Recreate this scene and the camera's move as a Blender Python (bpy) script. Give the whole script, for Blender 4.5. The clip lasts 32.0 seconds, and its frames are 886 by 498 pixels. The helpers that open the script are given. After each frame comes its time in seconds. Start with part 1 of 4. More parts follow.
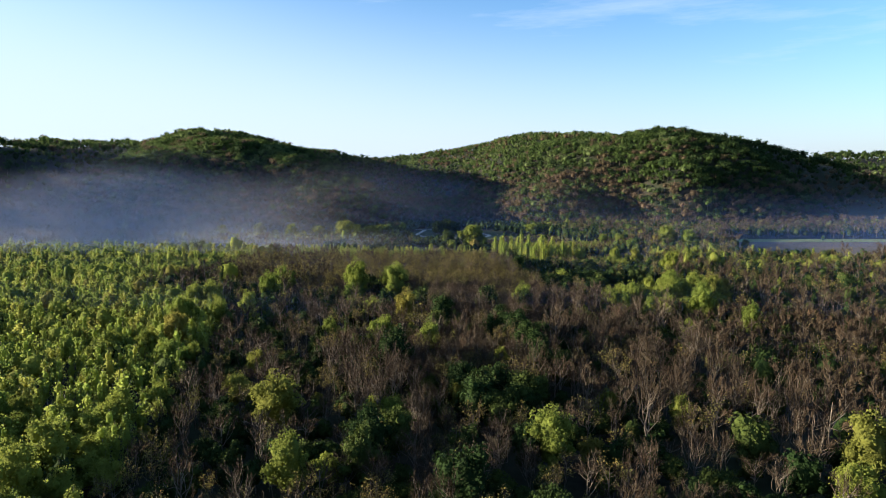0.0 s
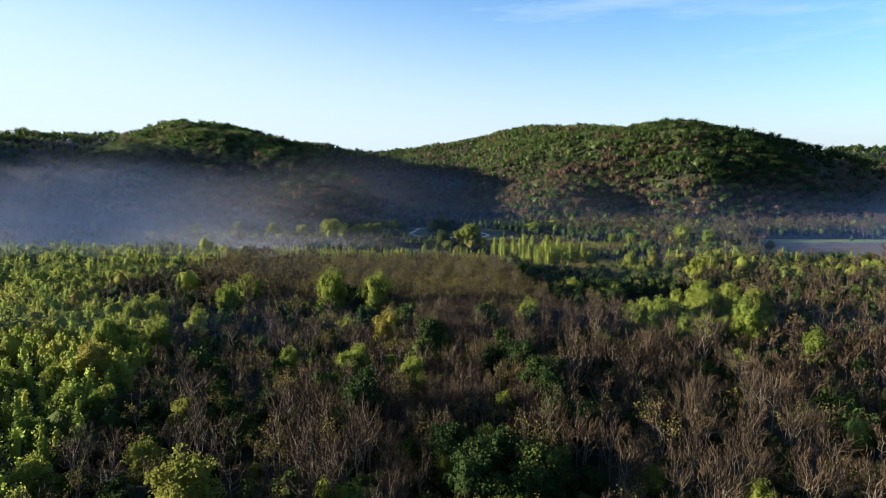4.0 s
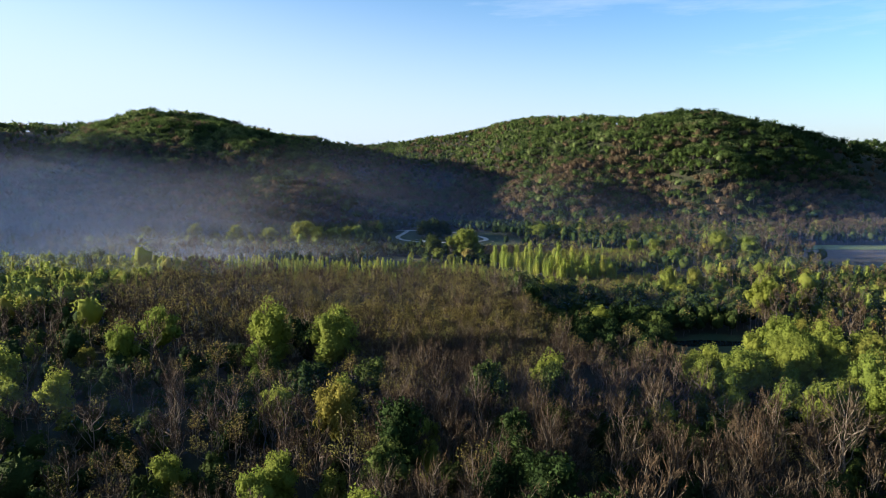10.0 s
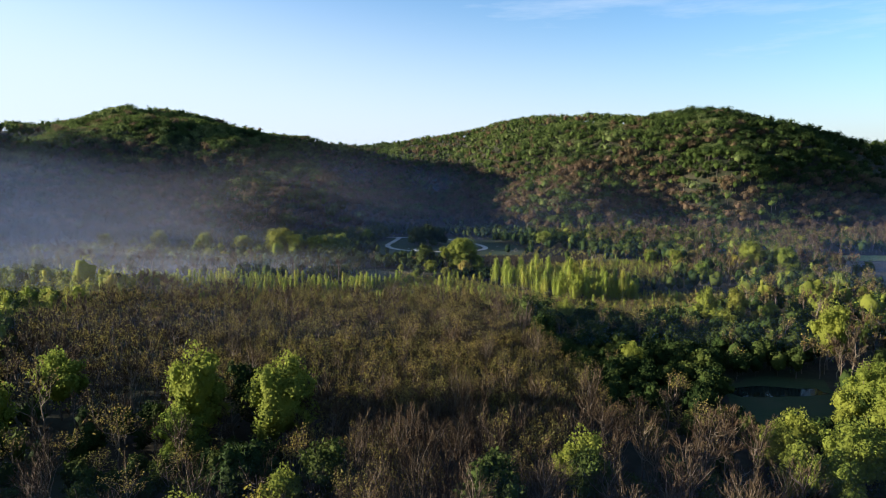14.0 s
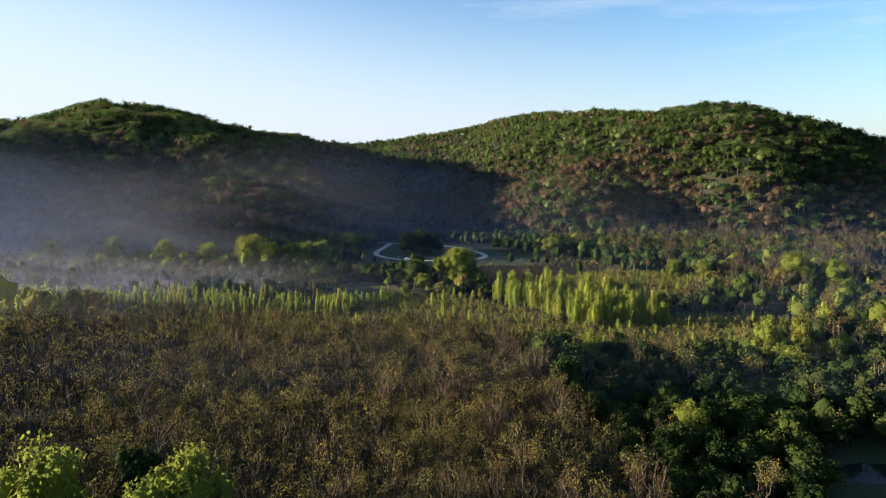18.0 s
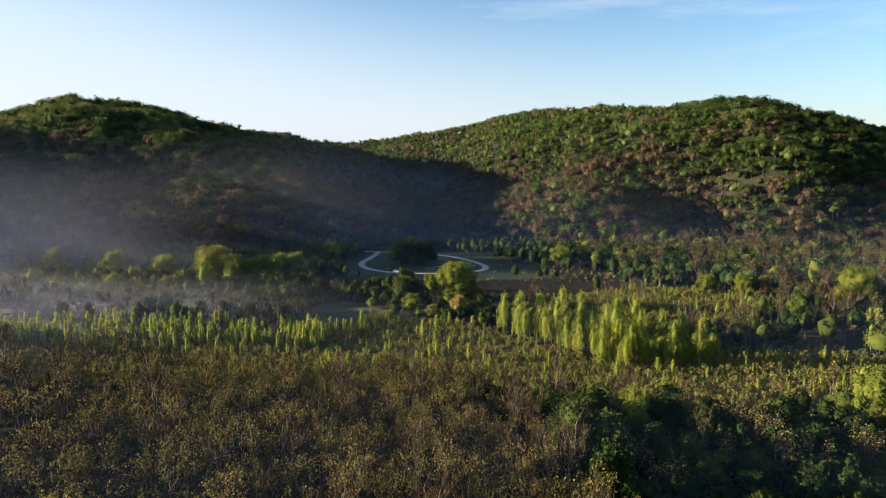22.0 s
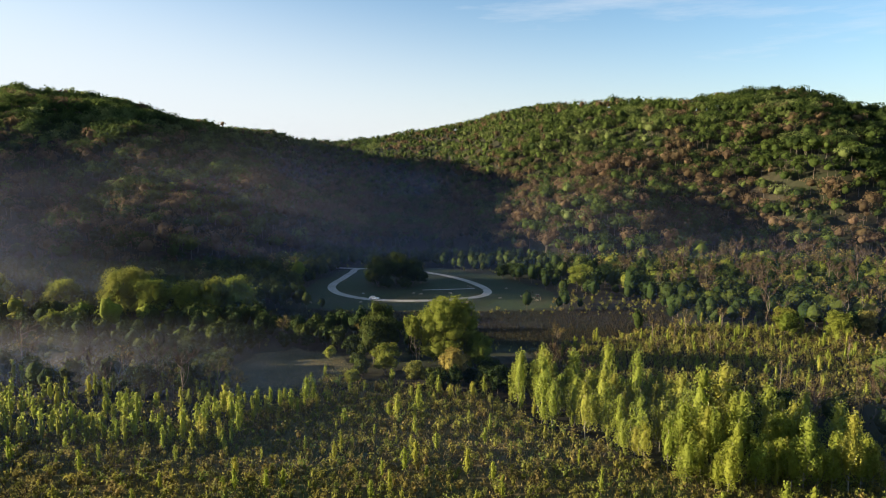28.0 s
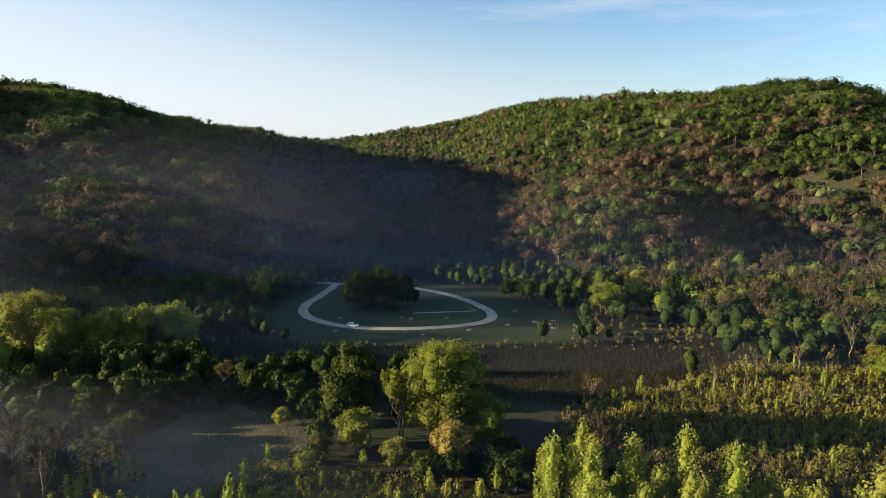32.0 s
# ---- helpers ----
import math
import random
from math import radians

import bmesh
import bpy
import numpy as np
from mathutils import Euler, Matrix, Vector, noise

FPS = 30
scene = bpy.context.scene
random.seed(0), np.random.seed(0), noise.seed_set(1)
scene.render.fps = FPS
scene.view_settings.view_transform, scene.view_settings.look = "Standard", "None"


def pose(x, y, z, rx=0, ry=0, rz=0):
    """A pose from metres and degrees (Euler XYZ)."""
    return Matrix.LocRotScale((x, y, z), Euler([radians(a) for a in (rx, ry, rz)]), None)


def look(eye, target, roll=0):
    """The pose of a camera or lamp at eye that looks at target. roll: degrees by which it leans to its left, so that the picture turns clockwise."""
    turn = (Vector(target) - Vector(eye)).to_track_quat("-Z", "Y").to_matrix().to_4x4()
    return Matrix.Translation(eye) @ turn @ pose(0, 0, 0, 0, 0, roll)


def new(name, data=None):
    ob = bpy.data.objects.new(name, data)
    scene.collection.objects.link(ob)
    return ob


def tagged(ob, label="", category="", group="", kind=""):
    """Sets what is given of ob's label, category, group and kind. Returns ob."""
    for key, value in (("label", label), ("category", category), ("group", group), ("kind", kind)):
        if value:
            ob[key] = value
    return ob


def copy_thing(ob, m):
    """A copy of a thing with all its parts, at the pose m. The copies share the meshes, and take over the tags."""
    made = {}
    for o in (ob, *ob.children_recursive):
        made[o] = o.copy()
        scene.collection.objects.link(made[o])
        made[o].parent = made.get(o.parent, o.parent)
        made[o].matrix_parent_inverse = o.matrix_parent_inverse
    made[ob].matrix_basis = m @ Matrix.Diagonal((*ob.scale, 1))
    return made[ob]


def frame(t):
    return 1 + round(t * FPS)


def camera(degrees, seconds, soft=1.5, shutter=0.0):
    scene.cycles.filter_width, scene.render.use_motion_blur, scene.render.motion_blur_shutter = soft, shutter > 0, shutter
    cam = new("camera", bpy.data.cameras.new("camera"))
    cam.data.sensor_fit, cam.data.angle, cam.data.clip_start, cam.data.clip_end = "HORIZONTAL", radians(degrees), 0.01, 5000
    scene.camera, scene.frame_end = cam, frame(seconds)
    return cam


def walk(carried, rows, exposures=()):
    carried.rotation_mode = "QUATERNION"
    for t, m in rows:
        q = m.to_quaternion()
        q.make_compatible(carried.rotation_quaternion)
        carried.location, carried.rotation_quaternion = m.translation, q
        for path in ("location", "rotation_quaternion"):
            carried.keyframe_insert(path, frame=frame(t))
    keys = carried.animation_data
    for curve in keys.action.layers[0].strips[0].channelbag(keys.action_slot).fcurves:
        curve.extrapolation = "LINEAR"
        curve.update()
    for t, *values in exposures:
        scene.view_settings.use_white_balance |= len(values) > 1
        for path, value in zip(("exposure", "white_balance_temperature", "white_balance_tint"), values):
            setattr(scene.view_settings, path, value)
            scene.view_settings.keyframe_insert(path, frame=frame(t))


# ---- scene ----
# ------------------------------------------------------------------ camera
cam = camera(70, 32.0, soft=1.0)
# seconds, x, y, z, tilt, lean, turn
PATH = [
    (0, 0.00, 0.00, 80.29, 82.555, -0.046, 2.888),
    (1, 0.26, 13.76, 80.03, 82.343, -0.024, 2.868),
    (2, 0.53, 27.57, 79.75, 82.197, -0.005, 2.841),
    (3, 0.77, 41.69, 79.46, 82.140, 0.007, 2.797),
    (4, 0.96, 56.16, 79.19, 82.083, 0.020, 2.772),
    (4.5, 1.01, 63.51, 79.04, 82.045, 0.025, 2.745),
    (6.5, 1.04, 93.21, 78.40, 81.849, 0.050, 2.632),
    (7, 1.03, 100.63, 78.25, 81.804, 0.062, 2.602),
    (8, 0.96, 115.48, 77.96, 81.761, 0.095, 2.539),
    (9, 0.90, 130.31, 77.66, 81.696, 0.129, 2.482),
    (10, 0.87, 144.98, 77.33, 81.637, 0.164, 2.407),
    (11, 0.87, 159.52, 76.96, 81.638, 0.200, 2.345),
    (12, 0.89, 174.00, 76.55, 81.674, 0.233, 2.295),
    (13, 0.95, 188.45, 76.06, 81.753, 0.260, 2.253),
    (14, 1.01, 202.74, 75.55, 81.802, 0.276, 2.194),
    (14.5, 1.03, 209.89, 75.31, 81.801, 0.287, 2.173),
    (16.5, 1.04, 238.91, 74.46, 81.728, 0.344, 2.066),
    (17, 1.01, 246.23, 74.25, 81.728, 0.351, 2.039),
    (18, 0.88, 260.91, 73.82, 81.760, 0.350, 1.966),
    (19, 0.74, 275.52, 73.36, 81.787, 0.334, 1.902),
    (20, 0.63, 290.14, 72.89, 81.820, 0.314, 1.842),
    (21, 0.59, 304.69, 72.42, 81.818, 0.302, 1.773),
    (22, 0.64, 319.20, 71.97, 81.836, 0.303, 1.721),
    (23, 0.73, 333.63, 71.51, 81.849, 0.317, 1.681),
    (24, 0.81, 348.05, 71.03, 81.938, 0.338, 1.628),
    (25, 0.88, 362.53, 70.54, 81.978, 0.356, 1.568),
    (25.5, 0.90, 369.82, 70.31, 81.963, 0.366, 1.532),
    (27.5, 0.89, 399.44, 69.38, 81.933, 0.415, 1.426),
    (28, 0.87, 406.90, 69.14, 81.924, 0.435, 1.392),
    (29, 0.79, 421.79, 68.61, 81.948, 0.488, 1.322),
    (30, 0.62, 436.77, 68.03, 81.995, 0.528, 1.227),
    (31, 0.35, 451.69, 67.41, 81.976, 0.544, 1.140),
    (32, 0.01, 466.59, 66.79, 81.971, 0.543, 1.066),
]
scene.cycles.transparent_max_bounces = 32
walk(cam, [(t, pose(x, y, z, tilt, 0, turn) @ pose(0, 0, 0, 0, 0, lean)) for t, x, y, z, tilt, lean, turn in PATH],
     exposures=[(0, 2.04, 5350, 10), (9, 2.00, 5350, 10), (17, 2.00, 5750, 10), (25, 2.00, 6250, 10), (32, 1.98, 6400, 10)])

# ------------------------------------------------------------------ light
SUN_ELEV = 10.0          # degrees above the horizon
SUN_AZ = -93.0          # degrees from +y, clockwise seen from above
SUN_DIR = Vector((math.sin(radians(SUN_AZ)) * math.cos(radians(SUN_ELEV)),
                  math.cos(radians(SUN_AZ)) * math.cos(radians(SUN_ELEV)), math.sin(radians(SUN_ELEV))))
world = bpy.data.worlds.new("dawn_sky")
scene.world = world
world.use_nodes = True
wn = world.node_tree
sky = wn.nodes.new("ShaderNodeTexSky")
sky.sky_type, sky.sun_disc = "NISHITA", False
sky.sun_elevation, sky.sun_rotation = radians(SUN_ELEV), radians(SUN_AZ)
sky.air_density, sky.dust_density, sky.ozone_density = 1.0, 0.8, 2.7
wbg = wn.nodes["Background"]
wbg.inputs["Strength"].default_value = 0.066
# pale haze along the horizon all round, and thin high streaks of cloud
where = wn.nodes.new("ShaderNodeTexCoord")
split = wn.nodes.new("ShaderNodeSeparateXYZ")
wn.links.new(where.outputs["Generated"], split.inputs[0])
low_air = wn.nodes.new("ShaderNodeMapRange")
low_air.interpolation_type = "SMOOTHSTEP"
low_air.inputs["From Min"].default_value, low_air.inputs["From Max"].default_value = 0.27, -0.02
low_air.inputs["To Max"].default_value = 0.85
tip = wn.nodes.new("ShaderNodeMath")
tip.operation = "MULTIPLY_ADD"
tip.inputs[1].default_value = 0.16
wn.links.new(split.outputs[0], tip.inputs[0])
wn.links.new(split.outputs[2], tip.inputs[2])
wn.links.new(tip.outputs[0], low_air.inputs["Value"])
stretch = wn.nodes.new("ShaderNodeMapping")
stretch.inputs["Scale"].default_value = (2.2, 2.2, 16.0)
stretch.inputs["Rotation"].default_value = (0.05, 0.03, 0.4)
wn.links.new(where.outputs["Generated"], stretch.inputs["Vector"])
streaks = wn.nodes.new("ShaderNodeTexNoise")
streaks.inputs["Scale"].default_value, streaks.inputs["Detail"].default_value, streaks.inputs["Roughness"].default_value = 1.6, 6, 0.62
wn.links.new(stretch.outputs[0], streaks.inputs["Vector"])
veil = wn.nodes.new("ShaderNodeMapRange")
veil.inputs["From Min"].default_value, veil.inputs["From Max"].default_value = 0.50, 0.78
veil.inputs["To Max"].default_value = 0.45
wn.links.new(streaks.outputs["Fac"], veil.inputs["Value"])
amount = wn.nodes.new("ShaderNodeMath")
amount.operation = "MAXIMUM"
wn.links.new(low_air.outputs[0], amount.inputs[0])
wn.links.new(veil.outputs[0], amount.inputs[1])
airy = wn.nodes.new("ShaderNodeMixRGB")
airy.inputs[2].default_value = (3.45, 3.56, 3.72, 1)
wn.links.new(amount.outputs[0], airy.inputs[0])
wn.links.new(sky.outputs[0], airy.inputs[1])
wn.links.new(airy.outputs[0], wbg.inputs["Color"])
sun = new("sun", bpy.data.lights.new("sun", "SUN"))
sun.data.energy, sun.data.angle, sun.data.color = 5.0, radians(0.6), (1.0, 0.83, 0.55)
sun.matrix_world = look(SUN_DIR * 1000, (0, 0, 0))


# ------------------------------------------------------------------ materials
def nodes_of(name):
    m = bpy.data.materials.new(name)
    m.use_nodes = True
    return m, m.node_tree, m.node_tree.nodes["Principled BSDF"]


def ramp_node(nt, stops):
    r = nt.nodes.new("ShaderNodeValToRGB")
    while len(r.color_ramp.elements) < len(stops):
        r.color_ramp.elements.new(0.5)
    for e, (p, c) in zip(r.color_ramp.elements, stops):
        e.position, e.color = p, (*c, 1)
    return r


def math_node(nt, op, a, b):
    n = nt.nodes.new("ShaderNodeMath")
    n.operation = op
    for i, v in enumerate((a, b)):
        if isinstance(v, (int, float)):
            n.inputs[i].default_value = v
        elif v is not None:
            nt.links.new(v, n.inputs[i])
    return n.outputs[0]


def foliage(name, stops, through_light=0.42, spread=0.5, shuffle=1.0):
    """Leaves: the colour differs from tree to tree and a little from spray to spray."""
    m, nt, bsdf = nodes_of(name)
    tone = nt.nodes.new("ShaderNodeAttribute")
    tone.attribute_name = "tone"
    info = nt.nodes.new("ShaderNodeObjectInfo")
    geo = nt.nodes.new("ShaderNodeNewGeometry")
    v = math_node(nt, "FRACT", math_node(nt, "ADD", tone.outputs["Fac"], math_node(nt, "MULTIPLY", info.outputs["Random"], shuffle)), None)
    r = ramp_node(nt, stops)
    nt.links.new(v, r.inputs[0])
    hsv = nt.nodes.new("ShaderNodeHueSaturation")
    nt.links.new(r.outputs[0], hsv.inputs["Color"])
    k = math_node(nt, "MULTIPLY_ADD", geo.outputs["Random Per Island"], spread)
    k.node.inputs[2].default_value = 1 - spread / 2
    nt.links.new(k, hsv.inputs["Value"])
    nt.links.new(hsv.outputs[0], bsdf.inputs["Base Color"])
    grain = nt.nodes.new("ShaderNodeTexNoise")
    grain.inputs["Scale"].default_value, grain.inputs["Detail"].default_value = 1.6, 2
    nt.links.new(geo.outputs["Position"], grain.inputs["Vector"])
    relief = nt.nodes.new("ShaderNodeBump")
    relief.inputs["Strength"].default_value, relief.inputs["Distance"].default_value = 0.9, 0.6
    nt.links.new(grain.outputs["Fac"], relief.inputs["Height"])
    nt.links.new(relief.outputs[0], bsdf.inputs["Normal"])
    bsdf.inputs["Roughness"].default_value = 0.85
    bsdf.inputs["Specular IOR Level"].default_value = 0.06
    if through_light:
        tr = nt.nodes.new("ShaderNodeBsdfTranslucent")
        nt.links.new(hsv.outputs[0], tr.inputs["Color"])
        mix = nt.nodes.new("ShaderNodeMixShader")
        mix.inputs[0].default_value = through_light
        nt.links.new(bsdf.outputs[0], mix.inputs[1])
        nt.links.new(tr.outputs[0], mix.inputs[2])
        nt.links.new(mix.outputs[0], nt.nodes["Material Output"].inputs["Surface"])
    return m


def surface(name, c1, c2, scale, rough=0.9, detail=6, bump=0.0, c3=None, scale2=None, spec=0.2, metal=0.0):
    """Two colours by noise at one scale, a third by noise at a larger one."""
    m, nt, bsdf = nodes_of(name)
    geo = nt.nodes.new("ShaderNodeNewGeometry")
    n1 = nt.nodes.new("ShaderNodeTexNoise")
    n1.inputs["Scale"].default_value, n1.inputs["Detail"].default_value = scale, detail
    nt.links.new(geo.outputs["Position"], n1.inputs["Vector"])
    r = ramp_node(nt, [(0.35, c1), (0.65, c2)])
    nt.links.new(n1.outputs["Fac"], r.inputs[0])
    out = r.outputs[0]
    if c3:
        n2 = nt.nodes.new("ShaderNodeTexNoise")
        n2.inputs["Scale"].default_value, n2.inputs["Detail"].default_value = scale2, 4
        nt.links.new(geo.outputs["Position"], n2.inputs["Vector"])
        f = ramp_node(nt, [(0.42, (0, 0, 0)), (0.62, (1, 1, 1))])
        nt.links.new(n2.outputs["Fac"], f.inputs[0])
        mx = nt.nodes.new("ShaderNodeMixRGB")
        nt.links.new(f.outputs[0], mx.inputs[0])
        nt.links.new(out, mx.inputs[1])
        mx.inputs[2].default_value = (*c3, 1)
        out = mx.outputs[0]
    nt.links.new(out, bsdf.inputs["Base Color"])
    bsdf.inputs["Roughness"].default_value = rough
    bsdf.inputs["Specular IOR Level"].default_value = spec
    bsdf.inputs["Metallic"].default_value = metal
    if bump:
        b = nt.nodes.new("ShaderNodeBump")
        b.inputs["Strength"].default_value = bump
        b.inputs["Distance"].default_value = 0.3
        nt.links.new(n1.outputs["Fac"], b.inputs["Height"])
        nt.links.new(b.outputs[0], bsdf.inputs["Normal"])
    return m


M_SPRING = foliage("spring_leaves", [(0.0, (0.142, 0.162, 0.027)), (0.4, (0.193, 0.206, 0.032)), (0.75, (0.113, 0.148, 0.024)), (1.0, (0.193, 0.166, 0.032))], 0.5, 0.34)
M_GREEN = foliage("green_leaves", [(0.0, (0.016, 0.028, 0.007)), (0.4, (0.026, 0.041, 0.010)), (0.75, (0.051, 0.064, 0.013)), (1.0, (0.020, 0.033, 0.009))], 0.25)
M_BUD = foliage("budding_leaves", [(0.0, (0.158, 0.125, 0.036)), (0.5, (0.216, 0.173, 0.044)), (1.0, (0.144, 0.134, 0.038))], 0.3)
M_POPLAR = foliage("poplar_leaves", [(0.0, (0.249, 0.270, 0.044)), (0.5, (0.214, 0.254, 0.044)), (1.0, (0.289, 0.276, 0.053))], 0.58, 0.36)
M_SCRUB = foliage("scrub_leaves", [(0.0, (0.149, 0.161, 0.037)), (0.35, (0.218, 0.198, 0.044)), (0.65, (0.172, 0.132, 0.048)), (0.8, (0.132, 0.172, 0.039)), (1.0, (0.196, 0.172, 0.041))], 0.45)
M_TWIG = foliage("brown_twigs", [(0.0, (0.035, 0.025, 0.015)), (0.5, (0.056, 0.037, 0.021)), (0.8, (0.045, 0.034, 0.022)), (1.0, (0.074, 0.046, 0.025))], 0.0)
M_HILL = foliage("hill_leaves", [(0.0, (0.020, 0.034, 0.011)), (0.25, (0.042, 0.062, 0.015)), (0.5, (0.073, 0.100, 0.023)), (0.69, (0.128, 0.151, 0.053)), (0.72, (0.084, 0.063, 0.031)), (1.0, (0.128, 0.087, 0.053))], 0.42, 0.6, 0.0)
M_THICK = foliage("thicket_leaves", [(0.0, (0.121, 0.128, 0.027)), (0.4, (0.189, 0.186, 0.038)), (0.7, (0.162, 0.124, 0.038)), (1.0, (0.223, 0.219, 0.046))], 0.35)
M_BARK = surface("grey_bark", (0.062, 0.049, 0.037), (0.125, 0.104, 0.080), 3.0, bump=0.3)
M_TANBARK = surface("tan_bark", (0.086, 0.066, 0.048), (0.164, 0.129, 0.094), 2.0, bump=0.2)
M_PALEBARK = surface("pale_bark", (0.17, 0.15, 0.11), (0.30, 0.27, 0.21), 2.0, bump=0.2)
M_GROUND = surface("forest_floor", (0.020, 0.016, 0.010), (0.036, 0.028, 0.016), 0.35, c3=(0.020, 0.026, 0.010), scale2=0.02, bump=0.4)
M_MEADOW = surface("rough_meadow", (0.085, 0.066, 0.028), (0.14, 0.11, 0.045), 0.5, c3=(0.070, 0.075, 0.024), scale2=0.05, bump=0.5)
M_CLEARING = surface("dry_clearing", (0.055, 0.048, 0.028), (0.10, 0.088, 0.052), 0.9, c3=(0.036, 0.040, 0.017), scale2=0.08, bump=0.5)
M_LAWN = surface("mown_lawn", (0.021, 0.033, 0.010), (0.029, 0.043, 0.013), 0.8, c3=(0.036, 0.040, 0.016), scale2=0.06, bump=0.2)
M_FIELD = surface("ploughed_field", (0.085, 0.06, 0.045), (0.12, 0.088, 0.064), 0.25, c3=(0.10, 0.08, 0.055), scale2=0.02, bump=0.3)
M_CROP = surface("green_crop", (0.12, 0.16, 0.045), (0.15, 0.19, 0.05), 0.3, c3=(0.16, 0.17, 0.06), scale2=0.03)
M_GRAVEL = surface("gravel", (0.30, 0.27, 0.23), (0.42, 0.38, 0.33), 1.5, c3=(0.30, 0.27, 0.22), scale2=0.15, bump=0.2)
M_WATER = surface("still_water", (0.008, 0.012, 0.010), (0.012, 0.017, 0.013), 0.2, rough=0.10, spec=0.04)
M_WOOD = surface("weathered_wood", (0.20, 0.16, 0.11), (0.30, 0.25, 0.18), 6.0, bump=0.2)
M_PAINT = surface("white_car_paint", (0.78, 0.79, 0.80), (0.80, 0.81, 0.82), 1.0, rough=0.25, spec=0.5)
M_DARKGLASS = surface("tinted_glass", (0.015, 0.018, 0.02), (0.02, 0.024, 0.026), 1.0, rough=0.05, spec=0.5)
M_RUBBER = surface("tyre_rubber", (0.018, 0.018, 0.018), (0.028, 0.028, 0.028), 8.0, rough=0.85)
M_ALLOY = surface("alloy", (0.5, 0.5, 0.5), (0.6, 0.6, 0.6), 4.0, rough=0.35, metal=1.0)
M_TAIL = surface("red_lamp_glass", (0.35, 0.02, 0.02), (0.4, 0.03, 0.03), 4.0, rough=0.2)
M_HEAD = surface("clear_lamp_glass", (0.7, 0.72, 0.75), (0.8, 0.82, 0.85), 4.0, rough=0.1)
M_SIGN = surface("brown_sign_paint", (0.12, 0.075, 0.045), (0.15, 0.095, 0.055), 4.0)
M_STONE = surface("grey_stone", (0.28, 0.27, 0.25), (0.40, 0.39, 0.36), 3.0, bump=0.4)


# ------------------------------------------------------------------ terrain
# ridges: crest points (x, y, height) and the half width of the hill
RIDGES = [
    ([(323, 1087, 132), (262, 1112, 130), (205, 1167, 131), (150, 1330, 139), (128, 1490, 149), (35, 1530, 129), (-60, 1600, 111), (-168, 1680, 99), (-222, 1680, 96), (-299, 1680, 99), (-420, 1680, 117), (-470, 1690, 120)], 262),
    ([(323, 1087, 132), (410, 1150, 129), (493, 1200, 123), (545, 1225, 104), (661, 1290, 86), (764, 1330, 40), (830, 1360, 8)], 178),
    ([(323, 1087, 132), (306, 1000, 118), (286, 925, 82)], 98),
    ([(205, 1165, 128), (150, 1000, 74), (112, 935, 46)], 120),
    ([(-400, 1040, 118), (-470, 1150, 138), (-520, 1235, 145), (-545, 1400, 139), (-538, 1470, 135), (-470, 1690, 120)], 285),
    ([(-538, 1470, 135), (-398, 1490, 101), (-310, 1500, 72)], 190),
    ([(-400, 1040, 118), (-280, 950, 92), (-205, 895, 62)], 130),
    ([(-545, 1400, 139), (-760, 1390, 126), (-980, 1450, 134)], 230),
    # unseen hill out of view to the left, raised to shade the left slopes
    ([(-830, 850, 165), (-840, 915, 162), (-810, 970, 132)], 150),
    ([(-830, 1030, 120), (-830, 1250, 122), (-800, 1500, 128), (-600, 1900, 140)], 240),
    ([(-470, 1690, 120), (-300, 2100, 90), (100, 2300, 80), (500, 2100, 90)], 320),
    ([(780, 2000, 70), (1100, 1900, 112), (1700, 1750, 118), (2600, 1500, 110)], 330),
    # two more unseen hills on the left, added to shade slopes and lawn
    ([(-930, 930, 172), (-1060, 1000, 150)], 165),
    ([(-735, 590, 80), (-737, 633, 88), (-740, 690, 130), (-800, 740, 135)], 112),
    ([(-600, 1900, 140), (-1500, 2000, 130), (-2600, 1500, 120)], 350),
]


def height(x, y):
    """Height of the bare ground at plan points x, y (arrays)."""
    x, y = np.asarray(x, float), np.asarray(y, float)
    z = np.zeros(np.broadcast(x, y).shape)
    for pts, w in RIDGES:
        for (ax, ay, ah), (bx, by, bh) in zip(pts, pts[1:]):
            dx, dy = bx - ax, by - ay
            s = np.clip(((x - ax) * dx + (y - ay) * dy) / (dx * dx + dy * dy), 0, 1)
            q = np.hypot(x - ax - s * dx, y - ay - s * dy) / w
            h = (ah + s * (bh - ah)) * np.clip(1 - q * q, 0, 1) ** 1.15
            z = np.maximum(z, h)
    hollow = 74 * np.clip((y - 830) / 850, 0, 1) ** 1.4 * np.exp(-((x + 110) / 420) ** 2)
    z = np.maximum(z, hollow)
    rough = (np.sin(x * 0.031 + 1.3) * np.sin(y * 0.027 + 0.4) + 0.5 * np.sin(x * 0.071 + y * 0.05)) * 4.0
    return z + (rough - 6.0) * np.clip(z / 40, 0, 1)


